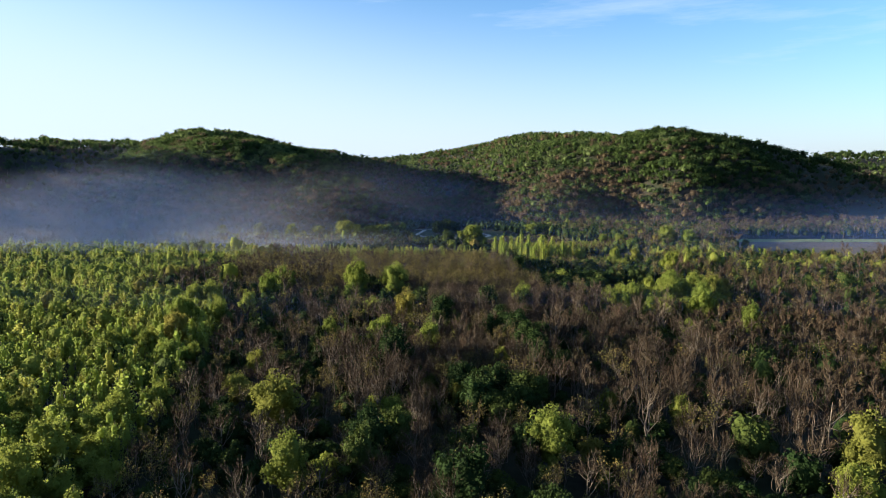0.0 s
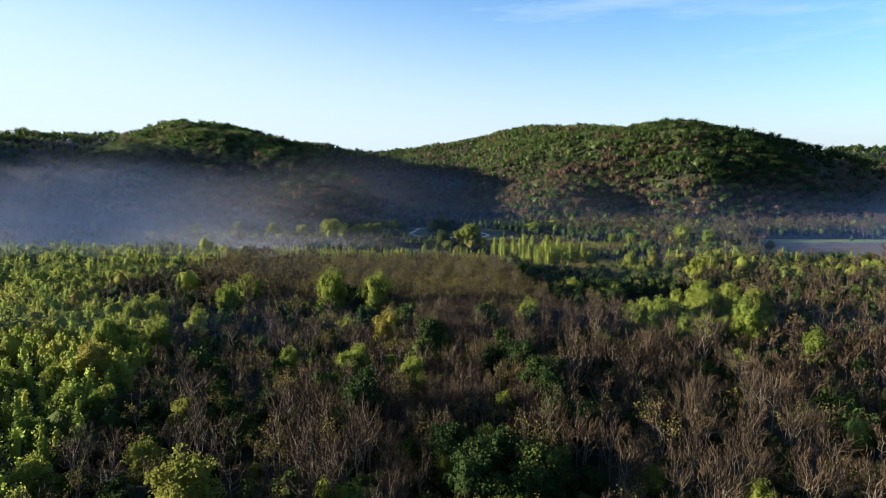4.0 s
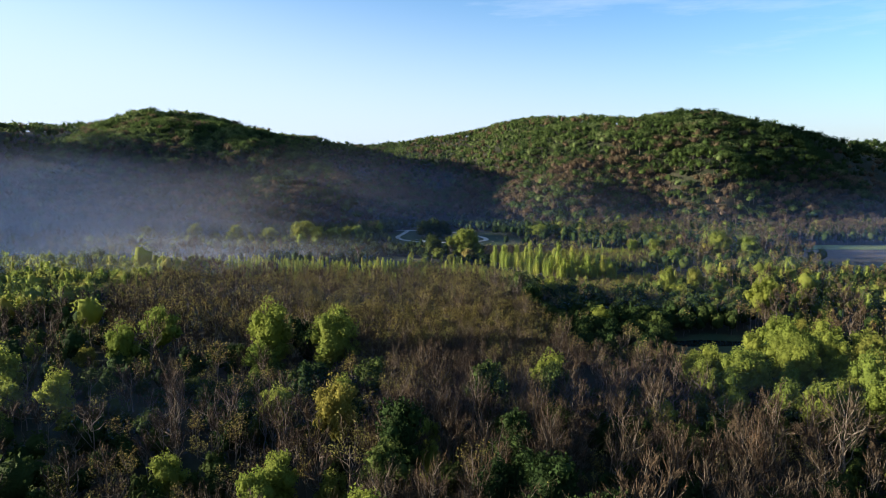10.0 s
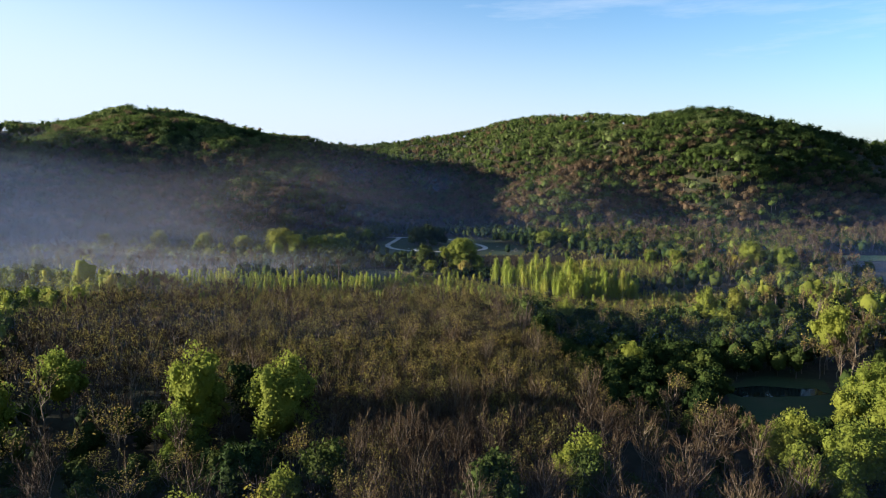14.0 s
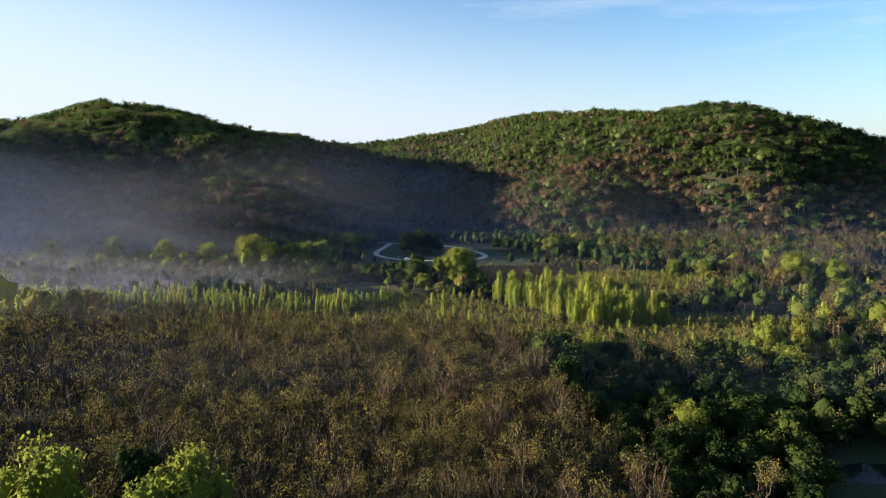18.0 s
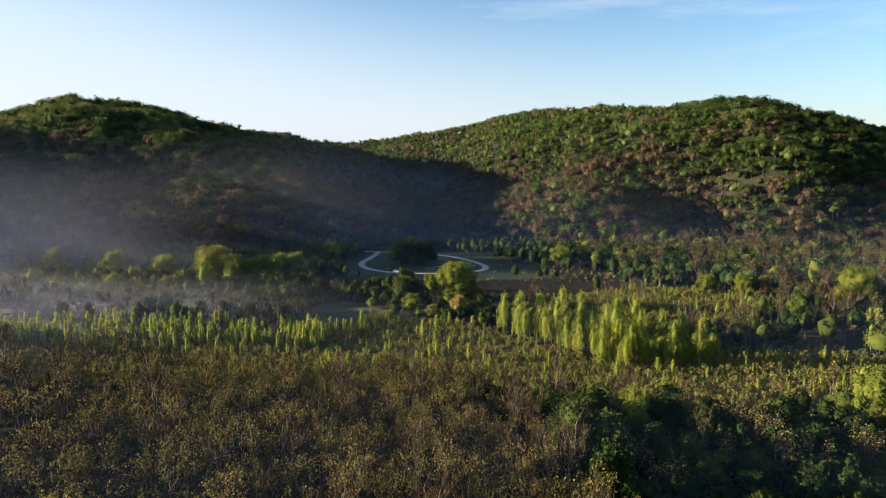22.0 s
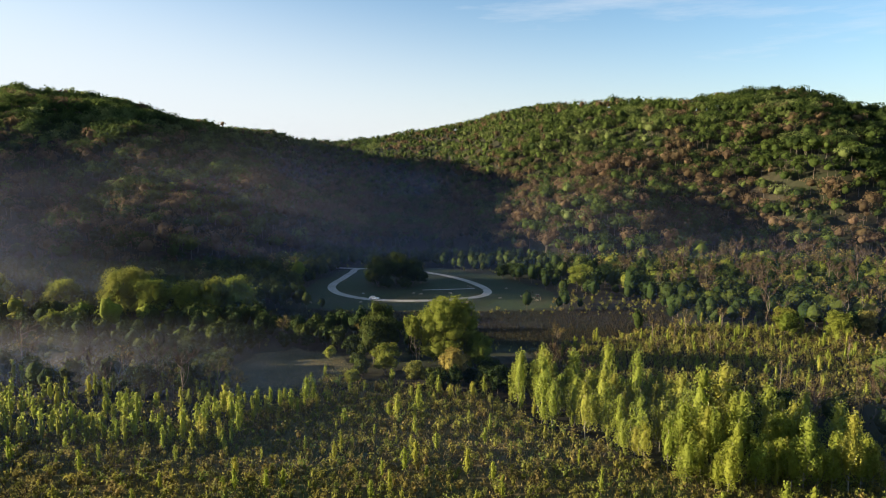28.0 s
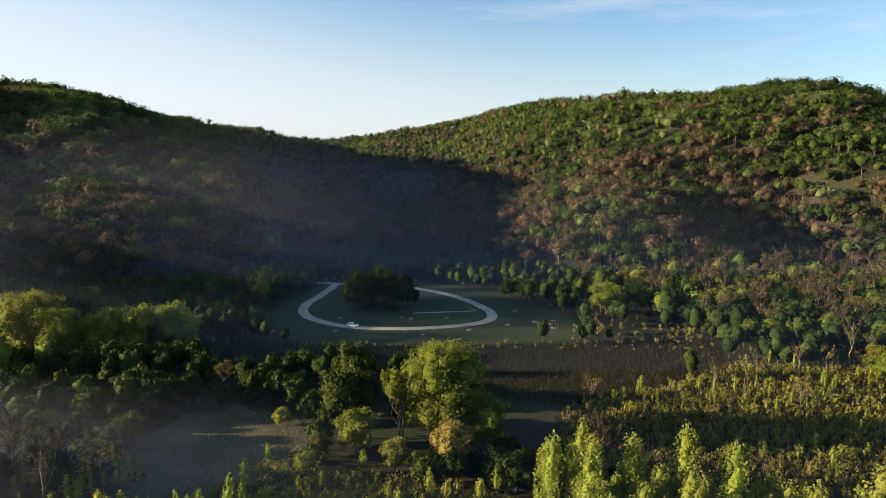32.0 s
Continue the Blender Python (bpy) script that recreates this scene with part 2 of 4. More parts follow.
def mesh_object(name, verts, faces, mats, parent=None, index=None, tone=None, smooth=False):
    """One mesh object from arrays; faces all of one size."""
    me = bpy.data.meshes.new(name)
    verts, faces = np.asarray(verts, np.float32), np.asarray(faces, np.int32)
    n, k = faces.shape
    me.vertices.add(len(verts))
    me.vertices.foreach_set("co", verts.ravel())
    me.loops.add(n * k)
    me.loops.foreach_set("vertex_index", faces.ravel())
    me.polygons.add(n)
    me.polygons.foreach_set("loop_start", np.arange(n, dtype=np.int32) * k)
    for m in mats:
        me.materials.append(m)
    if index is not None:
        me.polygons.foreach_set("material_index", np.asarray(index, np.int32))
    if smooth:
        me.polygons.foreach_set("use_smooth", np.ones(n, bool))
    if tone is not None:
        me.attributes.new("tone", "FLOAT", "POINT").data.foreach_set("value", np.asarray(tone, np.float32))
    me.update(calc_edges=True)
    ob = new(name, me)
    if parent is not None:
        ob.parent = parent
    return ob


def axis(*runs):
    return np.concatenate([np.arange(a, b, s) for a, b, s in runs])


gx = axis((-4700, -1200, 250), (-1200, 1000, 14), (1000, 4701, 250))
gy = axis((-2500, 60, 200), (60, 760, 28), (760, 1800, 14), (1800, 2600, 60), (2600, 4701, 250))
GX, GY = np.meshgrid(gx, gy)
GZ = height(GX, GY)
ids = np.arange(GX.size).reshape(GX.shape)
quads = np.stack([ids[:-1, :-1], ids[:-1, 1:], ids[1:, 1:], ids[1:, :-1]], -1).reshape(-1, 4)
ground = mesh_object("ground", np.stack([GX, GY, GZ], -1).reshape(-1, 3), quads, [M_GROUND], smooth=True)
tagged(ground, "brown leaf-littered valley floor rising into steep wooded hills", "ground", kind="structure")


def inside(poly, x, y):
    x, y = np.asarray(x, float), np.asarray(y, float)
    r = np.zeros(x.shape, bool)
    for (ax, ay), (bx, by) in zip(poly, poly[1:] + poly[:1]):
        cut = ((ay > y) != (by > y)) & (x < (bx - ax) * (y - ay) / ((by - ay) or 1e-9) + ax)
        r ^= cut
    return r


# plan of the open places
SCRUB = [(-170, 545), (-130, 556), (-58, 560), (-40, 600), (11, 585), (20, 570), (37, 552), (51, 540), (140, 560), (160, 540), (120, 505), (88, 492), (30, 494), (-36, 500), (-107, 508), (-150, 520)]
CLEARING = [(-70, 622), (-57, 630), (-44, 624), (-33, 610), (-30, 594), (-40, 580), (-60, 578), (-72, 590), (-75, 606)]
DARKSTRIP = [(-85, 660), (-84, 690), (-41, 688), (10, 690), (46, 694), (96, 700), (92, 668), (60, 648), (31, 634), (8, 640), (-10, 658), (-40, 658)]
RSCRUB = [(22, 600), (30, 632), (62, 648), (92, 668), (139, 672), (170, 640), (110, 575), (60, 566)]
LAWN = [(-84, 720), (-78, 765), (-66, 806), (-40, 812), (-8, 806), (26, 780), (52, 735), (48, 700), (10, 690), (-41, 687), (-70, 694)]
GLADE = [(88, 412), (106, 420), (124, 418), (122, 398), (104, 368), (84, 360), (76, 372), (84, 396)]
WATER = [(84, 408), (100, 411), (118, 409), (120, 404), (104, 402), (90, 400)]
FIELD = [(255, 648), (262, 612), (300, 588), (600, 560), (700, 690), (450, 690), (272, 684)]
CROP = [(272, 686), (450, 692), (700, 692), (720, 720), (460, 718), (285, 714)]
MISTFIELD = [(-540, 640), (-400, 650), (-310, 668), (-300, 700), (-340, 728), (-500, 735)]
BAND = [(-330, 552), (-170, 545), (-50, 552), (-50, 572), (-172, 584), (-330, 578)]
EDGE = [(44, 688), (98, 700), (84, 728), (52, 738)]
THICKET = [(6, 600), (22, 598), (33, 634), (8, 644), (-10, 660), (-16, 640), (2, 625)]
OPEN = [SCRUB, CLEARING, DARKSTRIP, RSCRUB, LAWN, GLADE, FIELD, CROP, MISTFIELD, BAND, EDGE, THICKET]


def patch(name, poly, mat, z, label, category, ragged=1.5, seed=1):
    """A thin sheet over the ground with an uneven edge."""
    rng = random.Random(seed)
    bm = bmesh.new()
    ring = []
    for (ax, ay), (bx, by) in zip(poly, poly[1:] + poly[:1]):
        n = max(2, int(math.hypot(bx - ax, by - ay) / 5))
        for i in range(n):
            s = i / n
            ring.append(bm.verts.new((ax + s * (bx - ax) + rng.uniform(-ragged, ragged), ay + s * (by - ay) + rng.uniform(-ragged, ragged), z)))
    bm.faces.new(ring)
    bmesh.ops.triangulate(bm, faces=bm.faces[:])
    bmesh.ops.recalc_face_normals(bm, faces=bm.faces[:])
    me = bpy.data.meshes.new(name)
    bm.to_mesh(me)
    bm.free()
    if me.polygons[0].normal.z < 0:
        me.flip_normals()
    me.materials.append(mat)
    return tagged(new(name, me), label, category, kind="structure")


patch("meadow", SCRUB, M_MEADOW, 0.05, "rough brown and olive meadow floor between shrubs", "meadow", 3, 1)
patch("meadow", RSCRUB, M_GROUND, 0.05, "rough olive meadow floor under young shrubs", "meadow", 3, 2)
patch("clearing", CLEARING, M_CLEARING, 0.09, "pale dry grass clearing beside the willows", "clearing", 3, 3)
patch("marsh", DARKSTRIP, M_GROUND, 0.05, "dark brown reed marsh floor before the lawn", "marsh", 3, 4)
patch("lawn", LAWN, M_LAWN, 0.05, "mown green picnic lawn inside and round the loop", "lawn", 1.5, 5)
patch("glade", GLADE, M_LAWN, 0.05, "small green glade in the flooded woods", "glade", 2, 6)
patch("water", WATER, M_WATER, 0.10, "dark still water of a narrow slough", "water", 0.8, 7)
patch("field", FIELD, M_FIELD, 0.05, "bare brown ploughed field at the hill's foot", "field", 2, 8)
patch("field", CROP, M_CROP, 0.09, "pale green strip of young crop", "field", 1, 9)
patch("field", MISTFIELD, M_CLEARING, 0.05, "brown field lying under ground mist", "field", 2, 10)


# ------------------------------------------------------------------ ground mist and painted haze
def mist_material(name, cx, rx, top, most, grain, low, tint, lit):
    """Thin tinted sheet, for ground mist and for painted haze: densest at the ground, thinning out upwards and towards
    the ends of its bank, in long wisps.
    """
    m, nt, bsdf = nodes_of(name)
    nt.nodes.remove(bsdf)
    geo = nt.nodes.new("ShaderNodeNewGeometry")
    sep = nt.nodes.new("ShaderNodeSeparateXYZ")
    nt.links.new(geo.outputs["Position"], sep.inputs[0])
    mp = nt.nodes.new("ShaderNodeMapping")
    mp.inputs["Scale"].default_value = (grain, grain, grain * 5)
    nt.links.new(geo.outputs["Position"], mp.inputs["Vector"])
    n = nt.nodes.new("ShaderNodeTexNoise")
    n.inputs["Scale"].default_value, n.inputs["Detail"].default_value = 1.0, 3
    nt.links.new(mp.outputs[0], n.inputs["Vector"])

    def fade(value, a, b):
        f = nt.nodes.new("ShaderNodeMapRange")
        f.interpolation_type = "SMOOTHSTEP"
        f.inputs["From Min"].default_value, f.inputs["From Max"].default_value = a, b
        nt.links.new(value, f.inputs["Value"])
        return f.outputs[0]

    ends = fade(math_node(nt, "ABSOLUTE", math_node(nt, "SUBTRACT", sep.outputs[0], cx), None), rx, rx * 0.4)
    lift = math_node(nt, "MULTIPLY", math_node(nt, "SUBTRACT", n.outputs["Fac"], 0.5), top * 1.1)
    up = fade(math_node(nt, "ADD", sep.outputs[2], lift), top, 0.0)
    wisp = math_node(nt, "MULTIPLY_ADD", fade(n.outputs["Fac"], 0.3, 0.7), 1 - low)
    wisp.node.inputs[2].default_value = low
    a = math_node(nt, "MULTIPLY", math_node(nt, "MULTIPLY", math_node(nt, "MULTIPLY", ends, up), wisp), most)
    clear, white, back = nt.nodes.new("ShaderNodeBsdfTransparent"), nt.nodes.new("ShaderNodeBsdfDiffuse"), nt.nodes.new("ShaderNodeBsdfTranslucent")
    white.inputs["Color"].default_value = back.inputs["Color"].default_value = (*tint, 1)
    if lit:      # translucent normal turned sideways, so the bank looks brighter than its facing allows
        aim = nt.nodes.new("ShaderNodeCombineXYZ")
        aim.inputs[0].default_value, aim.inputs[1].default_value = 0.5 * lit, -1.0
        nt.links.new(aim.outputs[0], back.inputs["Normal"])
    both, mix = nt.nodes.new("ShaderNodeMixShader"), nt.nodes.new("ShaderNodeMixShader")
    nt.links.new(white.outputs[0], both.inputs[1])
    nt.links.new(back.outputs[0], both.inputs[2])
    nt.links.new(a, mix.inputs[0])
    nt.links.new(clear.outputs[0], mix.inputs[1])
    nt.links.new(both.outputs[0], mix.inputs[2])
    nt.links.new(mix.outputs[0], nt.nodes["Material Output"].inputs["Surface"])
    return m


def mist_curtain(y, bow, cx, rx, top, most, grain, low, label, tint, lit=0.0):
    xs, zs = np.linspace(cx - rx, cx + rx, 41), np.linspace(-1, top * 1.3, 9)
    X, Z = np.meshgrid(xs, zs)
    Y = y + bow * ((X - cx) / rx) ** 2 + 6 * np.sin(X * 0.02) + Z * 0.25
    i = np.arange(X.size).reshape(X.shape)
    f = np.stack([i[:-1, :-1], i[:-1, 1:], i[1:, 1:], i[1:, :-1]], -1).reshape(-1, 4)
    ob = mesh_object("mist_haze_sheet", np.stack([X, Y, Z], -1).reshape(-1, 3), f, [mist_material("mist", cx, rx, top, most, grain, low, tint, lit)], smooth=True)
    return tagged(ob, label, "mist", kind="stuff")


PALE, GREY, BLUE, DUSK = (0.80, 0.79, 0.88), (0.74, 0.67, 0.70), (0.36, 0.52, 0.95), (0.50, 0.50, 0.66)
# distance haze over the whole valley, painted by blue-tinted sheets, sheet behind sheet
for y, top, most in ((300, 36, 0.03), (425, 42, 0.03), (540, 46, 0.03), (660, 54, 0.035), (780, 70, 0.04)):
    mist_curtain(y, 0, 0, 1500, top, most, 0.006, 0.7, "thin blue-tinted sheet standing in for morning haze over the valley", BLUE)
# grey-blue sheets in the mouth of the hollow, painting haze before the shaded slopes
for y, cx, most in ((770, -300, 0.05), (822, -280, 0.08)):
    mist_curtain(y, 0, cx, 520, 120, most, 0.004, 0.85, "grey-blue tinted sheet painting haze before the shaded slopes", DUSK)
# blue-tinted sheets painting haze over the wet woods before the steep hill
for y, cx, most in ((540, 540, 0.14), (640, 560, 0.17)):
    mist_curtain(y, 0, cx, 430, 64, most, 0.005, 0.7, "blue-tinted sheet standing in for morning haze over the wet woods", BLUE)
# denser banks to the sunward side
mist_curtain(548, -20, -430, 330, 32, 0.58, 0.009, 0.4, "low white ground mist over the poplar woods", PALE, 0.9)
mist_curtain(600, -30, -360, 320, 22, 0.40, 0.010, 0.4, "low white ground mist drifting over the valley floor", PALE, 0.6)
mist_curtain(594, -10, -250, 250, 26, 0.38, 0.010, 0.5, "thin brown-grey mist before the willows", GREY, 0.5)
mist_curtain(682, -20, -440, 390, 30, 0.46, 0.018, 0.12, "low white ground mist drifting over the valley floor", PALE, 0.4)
# grey sheets standing in for haze before the left hills
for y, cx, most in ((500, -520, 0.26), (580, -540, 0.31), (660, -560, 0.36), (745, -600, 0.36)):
    mist_curtain(y, -10, cx, 460, 84, most, 0.005, 0.75, "grey-tinted sheet standing in for morning haze before the hills", GREY, 0.15)
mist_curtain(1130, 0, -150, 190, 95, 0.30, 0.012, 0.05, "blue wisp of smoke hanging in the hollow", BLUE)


# ------------------------------------------------------------------ how trees are made
RNG = np.random.default_rng(7)


def tube(points, radii, sides):
    """A tapered limb as quads."""
    p, r = np.asarray(points, float), np.asarray(radii, float)
    d = np.gradient(p, axis=0)
    d /= np.linalg.norm(d, axis=1)[:, None] + 1e-9
    a = np.cross(d, [0.3, 0.9, 0.1])
    a /= np.linalg.norm(a, axis=1)[:, None] + 1e-9
    b = np.cross(d, a)
    t = np.arange(sides) * 2 * np.pi / sides
    v = p[:, None] + r[:, None, None] * (np.cos(t)[None, :, None] * a[:, None] + np.sin(t)[None, :, None] * b[:, None])
    n = len(p)
    i, j = np.meshgrid(np.arange(n - 1), np.arange(sides), indexing="ij")
    k = (j + 1) % sides
    f = np.stack([i * sides + j, i * sides + k, (i + 1) * sides + k, (i + 1) * sides + j], -1).reshape(-1, 4)
    return v.reshape(-1, 3), f


def join(pieces):
    vs, fs, n = [], [], 0
    for v, f in pieces:
        vs.append(v)
        fs.append(f + n)
        n += len(v)
    if not vs:
        return np.zeros((0, 3)), np.zeros((0, 4), int)
    return np.concatenate(vs), np.concatenate(fs)


def unit(n, rng):
    v = rng.normal(size=(n, 3))
    return v / np.linalg.norm(v, axis=1)[:, None]


def leaf_quads(pos, out, size, rng, long=1.25, order=1.2):
    """Small bent sprays of leaves at pos, turned partly along out."""
    n = len(pos)
    nrm = out * order + unit(n, rng) * 0.8
    nrm /= np.linalg.norm(nrm, axis=1)[:, None] + 1e-9
    a = np.cross(nrm, unit(n, rng))
    a /= np.linalg.norm(a, axis=1)[:, None] + 1e-9
    b = np.cross(nrm, a)
    s = (size * rng.uniform(0.55, 1.25, n))[:, None]
    c = [pos - a * s * long * 0.5 + nrm * s * 0.12, pos - b * s * 0.42, pos + a * s * long * 0.5 + nrm * s * 0.12, pos + b * s * 0.42]
    v = np.stack(c, 1).reshape(-1, 3)
    return v, np.arange(n * 4).reshape(-1, 4)


def billow(u, seed, amp=0.3, k=26):
    """How far a crown bulges in each direction: rounded clumps with creases between them."""
    rng = np.random.default_rng(seed)
    b, rad = unit(k, rng), rng.uniform(0.32, 0.65, k)
    h = np.sqrt(np.clip(1 - 2 * (1 - u @ b.T) / rad ** 2, 0, 1)) * rng.uniform(0.6, 1.0, k)
    return 1 - amp + amp * h.max(axis=1)


def crown(lobes, n, size, rng, thick=0.34, droop=0.25, order=0.45, amp=0.34):
    """Leaves over the shells of several bulging lobes, denser above than below, none inside another lobe."""
    lobes = np.asarray(lobes, float)
    w = lobes[:, 3] * lobes[:, 5]
    n0 = int(n * 1.5)
    pick = rng.choice(len(lobes), n0, p=w / w.sum())
    u = unit(n0, rng)
    u[:, 2] = np.where((u[:, 2] < -0.25) & (rng.random(n0) > droop), -u[:, 2], u[:, 2])
    r = 1.06 - thick * rng.random(n0) ** 2.0 + 0.05 * rng.normal(size=n0)
    for i in range(len(lobes)):
        m = pick == i
        r[m] *= billow(u[m], i * 7 + len(lobes), amp)
    pos = lobes[pick, :3] + u * lobes[pick, 3:6] * r[:, None]
    ok = np.ones(n0, bool)
    for i, l in enumerate(lobes):
        ok &= (pick == i) | ((((pos - l[:3]) / l[3:6]) ** 2).sum(1) > 0.5)
    pos, u = pos[ok][:n], u[ok][:n]
    return leaf_quads(pos, u, size, rng, 1.25, order)


def cores(lobes, size, nu, nv, rng, amp=0.3):
    """Dense bulging insides of the lobes, so that a crown does not let the sky through everywhere."""
    out = []
    for q, (x, y, z, a, b, c) in enumerate(lobes):
        th = np.linspace(0.1, np.pi * 0.88, nv + 1)
        ph = np.arange(nu) * 2 * np.pi / nu + rng.uniform(0, 1)
        d = np.stack([np.sin(th)[:, None] * np.cos(ph), np.sin(th)[:, None] * np.sin(ph), np.cos(th)[:, None] + 0 * ph], -1).reshape(-1, 3)
        r = size * billow(d, q * 7 + len(lobes), amp) * rng.uniform(0.82, 1.16, len(d))
        v = d * r[:, None] * np.array((a, b, c)) + np.array((x, y, z))
        i, j = np.meshgrid(np.arange(nv), np.arange(nu), indexing="ij")
        k = (j + 1) % nu
        fan = np.arange(1, nu - 2, 2)
        cap = np.stack([0 * fan, fan, fan + 1, fan + 2], -1)
        out.append((v, np.concatenate([np.stack([i * nu + j, (i + 1) * nu + j, (i + 1) * nu + k, i * nu + k], -1).reshape(-1, 4), cap])))
    return join(out)


def limb(rng, start, end, r0, r1, sides=3, steps=4, wander=0.12):
    t = np.linspace(0, 1, steps)[:, None]
    p = np.asarray(start) * (1 - t) + np.asarray(end) * t
    length = np.linalg.norm(np.asarray(end) - np.asarray(start))
    p[1:-1] += rng.normal(size=(steps - 2, 3)) * length * wander * 0.5
    p[:, 2] += np.sin(t[:, 0] * np.pi) * length * -0.05
    return tube(p, np.linspace(r0, r1, steps), sides)


def broadleaf(seed, high, wide, leaves, size, low=0.3, count=8, lean=0.0, limbs=True):
    """A round-headed tree: wood, leaves."""
    rng = np.random.default_rng(seed)
    base = high * max(low, 0.03)
    mid = (base + high) / 2
    lobes = [(lean * high * 0.6, 0, mid, wide * 0.74, wide * 0.74, (high - base) * 0.47)]
    for i in range(count):
        a = i * 2.4 + rng.uniform(-0.4, 0.4)
        t = (i + rng.random()) / count
        z = base + (high - base) * (0.22 + 0.60 * t)
        k = rng.uniform(0.55, 0.72) * math.sqrt(max(0.05, 1 - (2 * t - 0.75) ** 2 * 0.55))
        g = wide * rng.uniform(0.30, 0.46)
        lobes.append((math.cos(a) * wide * k + lean * z, math.sin(a) * wide * k, z, g, g, (high - base) * rng.uniform(0.13, 0.20)))
    wood = [limb(rng, (0, 0, -0.4), (lean * high * 0.6, 0, high * 0.7), high * 0.019, high * 0.005, 5 if limbs else 3, 5 if limbs else 2, 0.06)]
    for l in lobes[1:] if limbs else ():
        z0 = l[2] * rng.uniform(0.35, 0.6)
        wood.append(limb(rng, (lean * z0, 0, z0), l[:3], high * 0.008, high * 0.002))
    leafy = crown(lobes, leaves, size, rng)
    inner = join([cores(lobes[:1], 0.80, 11, 7, rng), cores(lobes[1:], 0.66, 5, 4, rng)]) if limbs else cores([(0, 0, mid, wide * 0.98, wide * 0.98, (high - base) * 0.5)], 0.78, 7, 5, rng, 0.4)
    return wood, join([leafy, inner])


def bare(seed, high, wide, twigs, buds=0, bud_size=0.3, sticks=26, twig_width=0.05):
    """A tree not yet in leaf: wood, fine twigs, and buds if any."""
    rng = np.random.default_rng(seed)
    wood = [limb(rng, (0, 0, -0.4), (0, 0, high * 0.72), high * 0.013, high * 0.004, 5, 5, 0.05)]
    tips = []
    for i in range(sticks):
        a = i * 2.4 + rng.uniform(-0.5, 0.5)
        z0 = high * rng.uniform(0.25, 0.65)
        k = rng.uniform(0.35, 1.0)
        up = high * rng.uniform(0.62, 1.0) * (1.06 - 0.28 * k * k)
        e = np.array((math.cos(a) * wide * k, math.sin(a) * wide * k, max(up, z0 + high * 0.12)))
        s = np.array((0, 0, z0))
        wood.append(limb(rng, s, e, high * 0.0066, high * 0.0016, 3, 4, 0.16))
        tips.append((s, e))
    m = twigs
    k = rng.integers(0, len(tips), m)
    t = rng.uniform(0.35, 1.0, m)[:, None]
    s, e = np.array([p[0] for p in tips])[k], np.array([p[1] for p in tips])[k]
    base = s * (1 - t) + e * t + rng.normal(size=(m, 3)) * wide * 0.06
    d = (e - s) / (np.linalg.norm(e - s, axis=1)[:, None]) + unit(m, rng) * 0.75 + np.array((0, 0, 0.45))
    d /= np.linalg.norm(d, axis=1)[:, None]
    ln = (high * rng.uniform(0.06, 0.15, m))[:, None]
    side = np.cross(d, unit(m, rng))
    side *= twig_width / (np.linalg.norm(side, axis=1)[:, None] + 1e-9)
    tipp = base + d * ln
    mid = base + d * ln * 0.5 + side * rng.normal(size=(m, 1)) * 2
    v = np.stack([base - side * 0.5, mid - side * 0.6, tipp, mid + side * 0.6], 1).reshape(-1, 3)
    tw = (v, np.arange(m * 4).reshape(-1, 4))
    bd = None
    if buds:
        i = rng.integers(0, m, buds)
        bd = leaf_quads(tipp[i] + rng.normal(size=(buds, 3)) * 0.3, unit(buds, rng) * 0.3 + np.array((0, 0, 0.7)), bud_size, rng)
    return join(wood), tw, bd


def column(seed, high, wide, leaves, size, low=0.22, plumes=6):
    """A narrow poplar with a pale stem, leaves in upright pointed plumes."""
    rng = np.random.default_rng(seed)
    lx, ly = rng.normal() * 0.02 * high, rng.normal() * 0.02 * high
    wood = [limb(rng, (0, 0, -0.3), (lx, ly, high * 0.96), high * 0.010, high * 0.0015, 5, 5, 0.02)]
    span = high * (1 - low)
    lobes = [(lx * 0.5, ly * 0.5, high * low + span * 0.46, wide * 0.66, wide * 0.66, span * 0.46), (lx, ly, high * 0.79, wide * 0.5, wide * 0.5, high * 0.18)]
    for i in range(plumes):
        a = i * 2.4 + rng.uniform(-0.5, 0.5)
        z = high * low + span * rng.uniform(0.22, 0.68)
        k = wide * rng.uniform(0.5, 0.72)
        lobes.append((math.cos(a) * k, math.sin(a) * k, z, wide * 0.34, wide * 0.34, span * rng.uniform(0.14, 0.22)))
        wood.append(limb(rng, (lx * z / high, ly * z / high, z - span * 0.18), (math.cos(a) * k, math.sin(a) * k, z + span * 0.1), high * 0.003, high * 0.001))
    inner = join([cores(lobes[:1], 0.72, 6, 5, rng, 0.4), cores(lobes[1:2], 0.66, 5, 4, rng, 0.4)])
    return wood, join([crown(lobes, leaves, size, rng, 0.4, 0.8, 0.4, 0.4), inner])


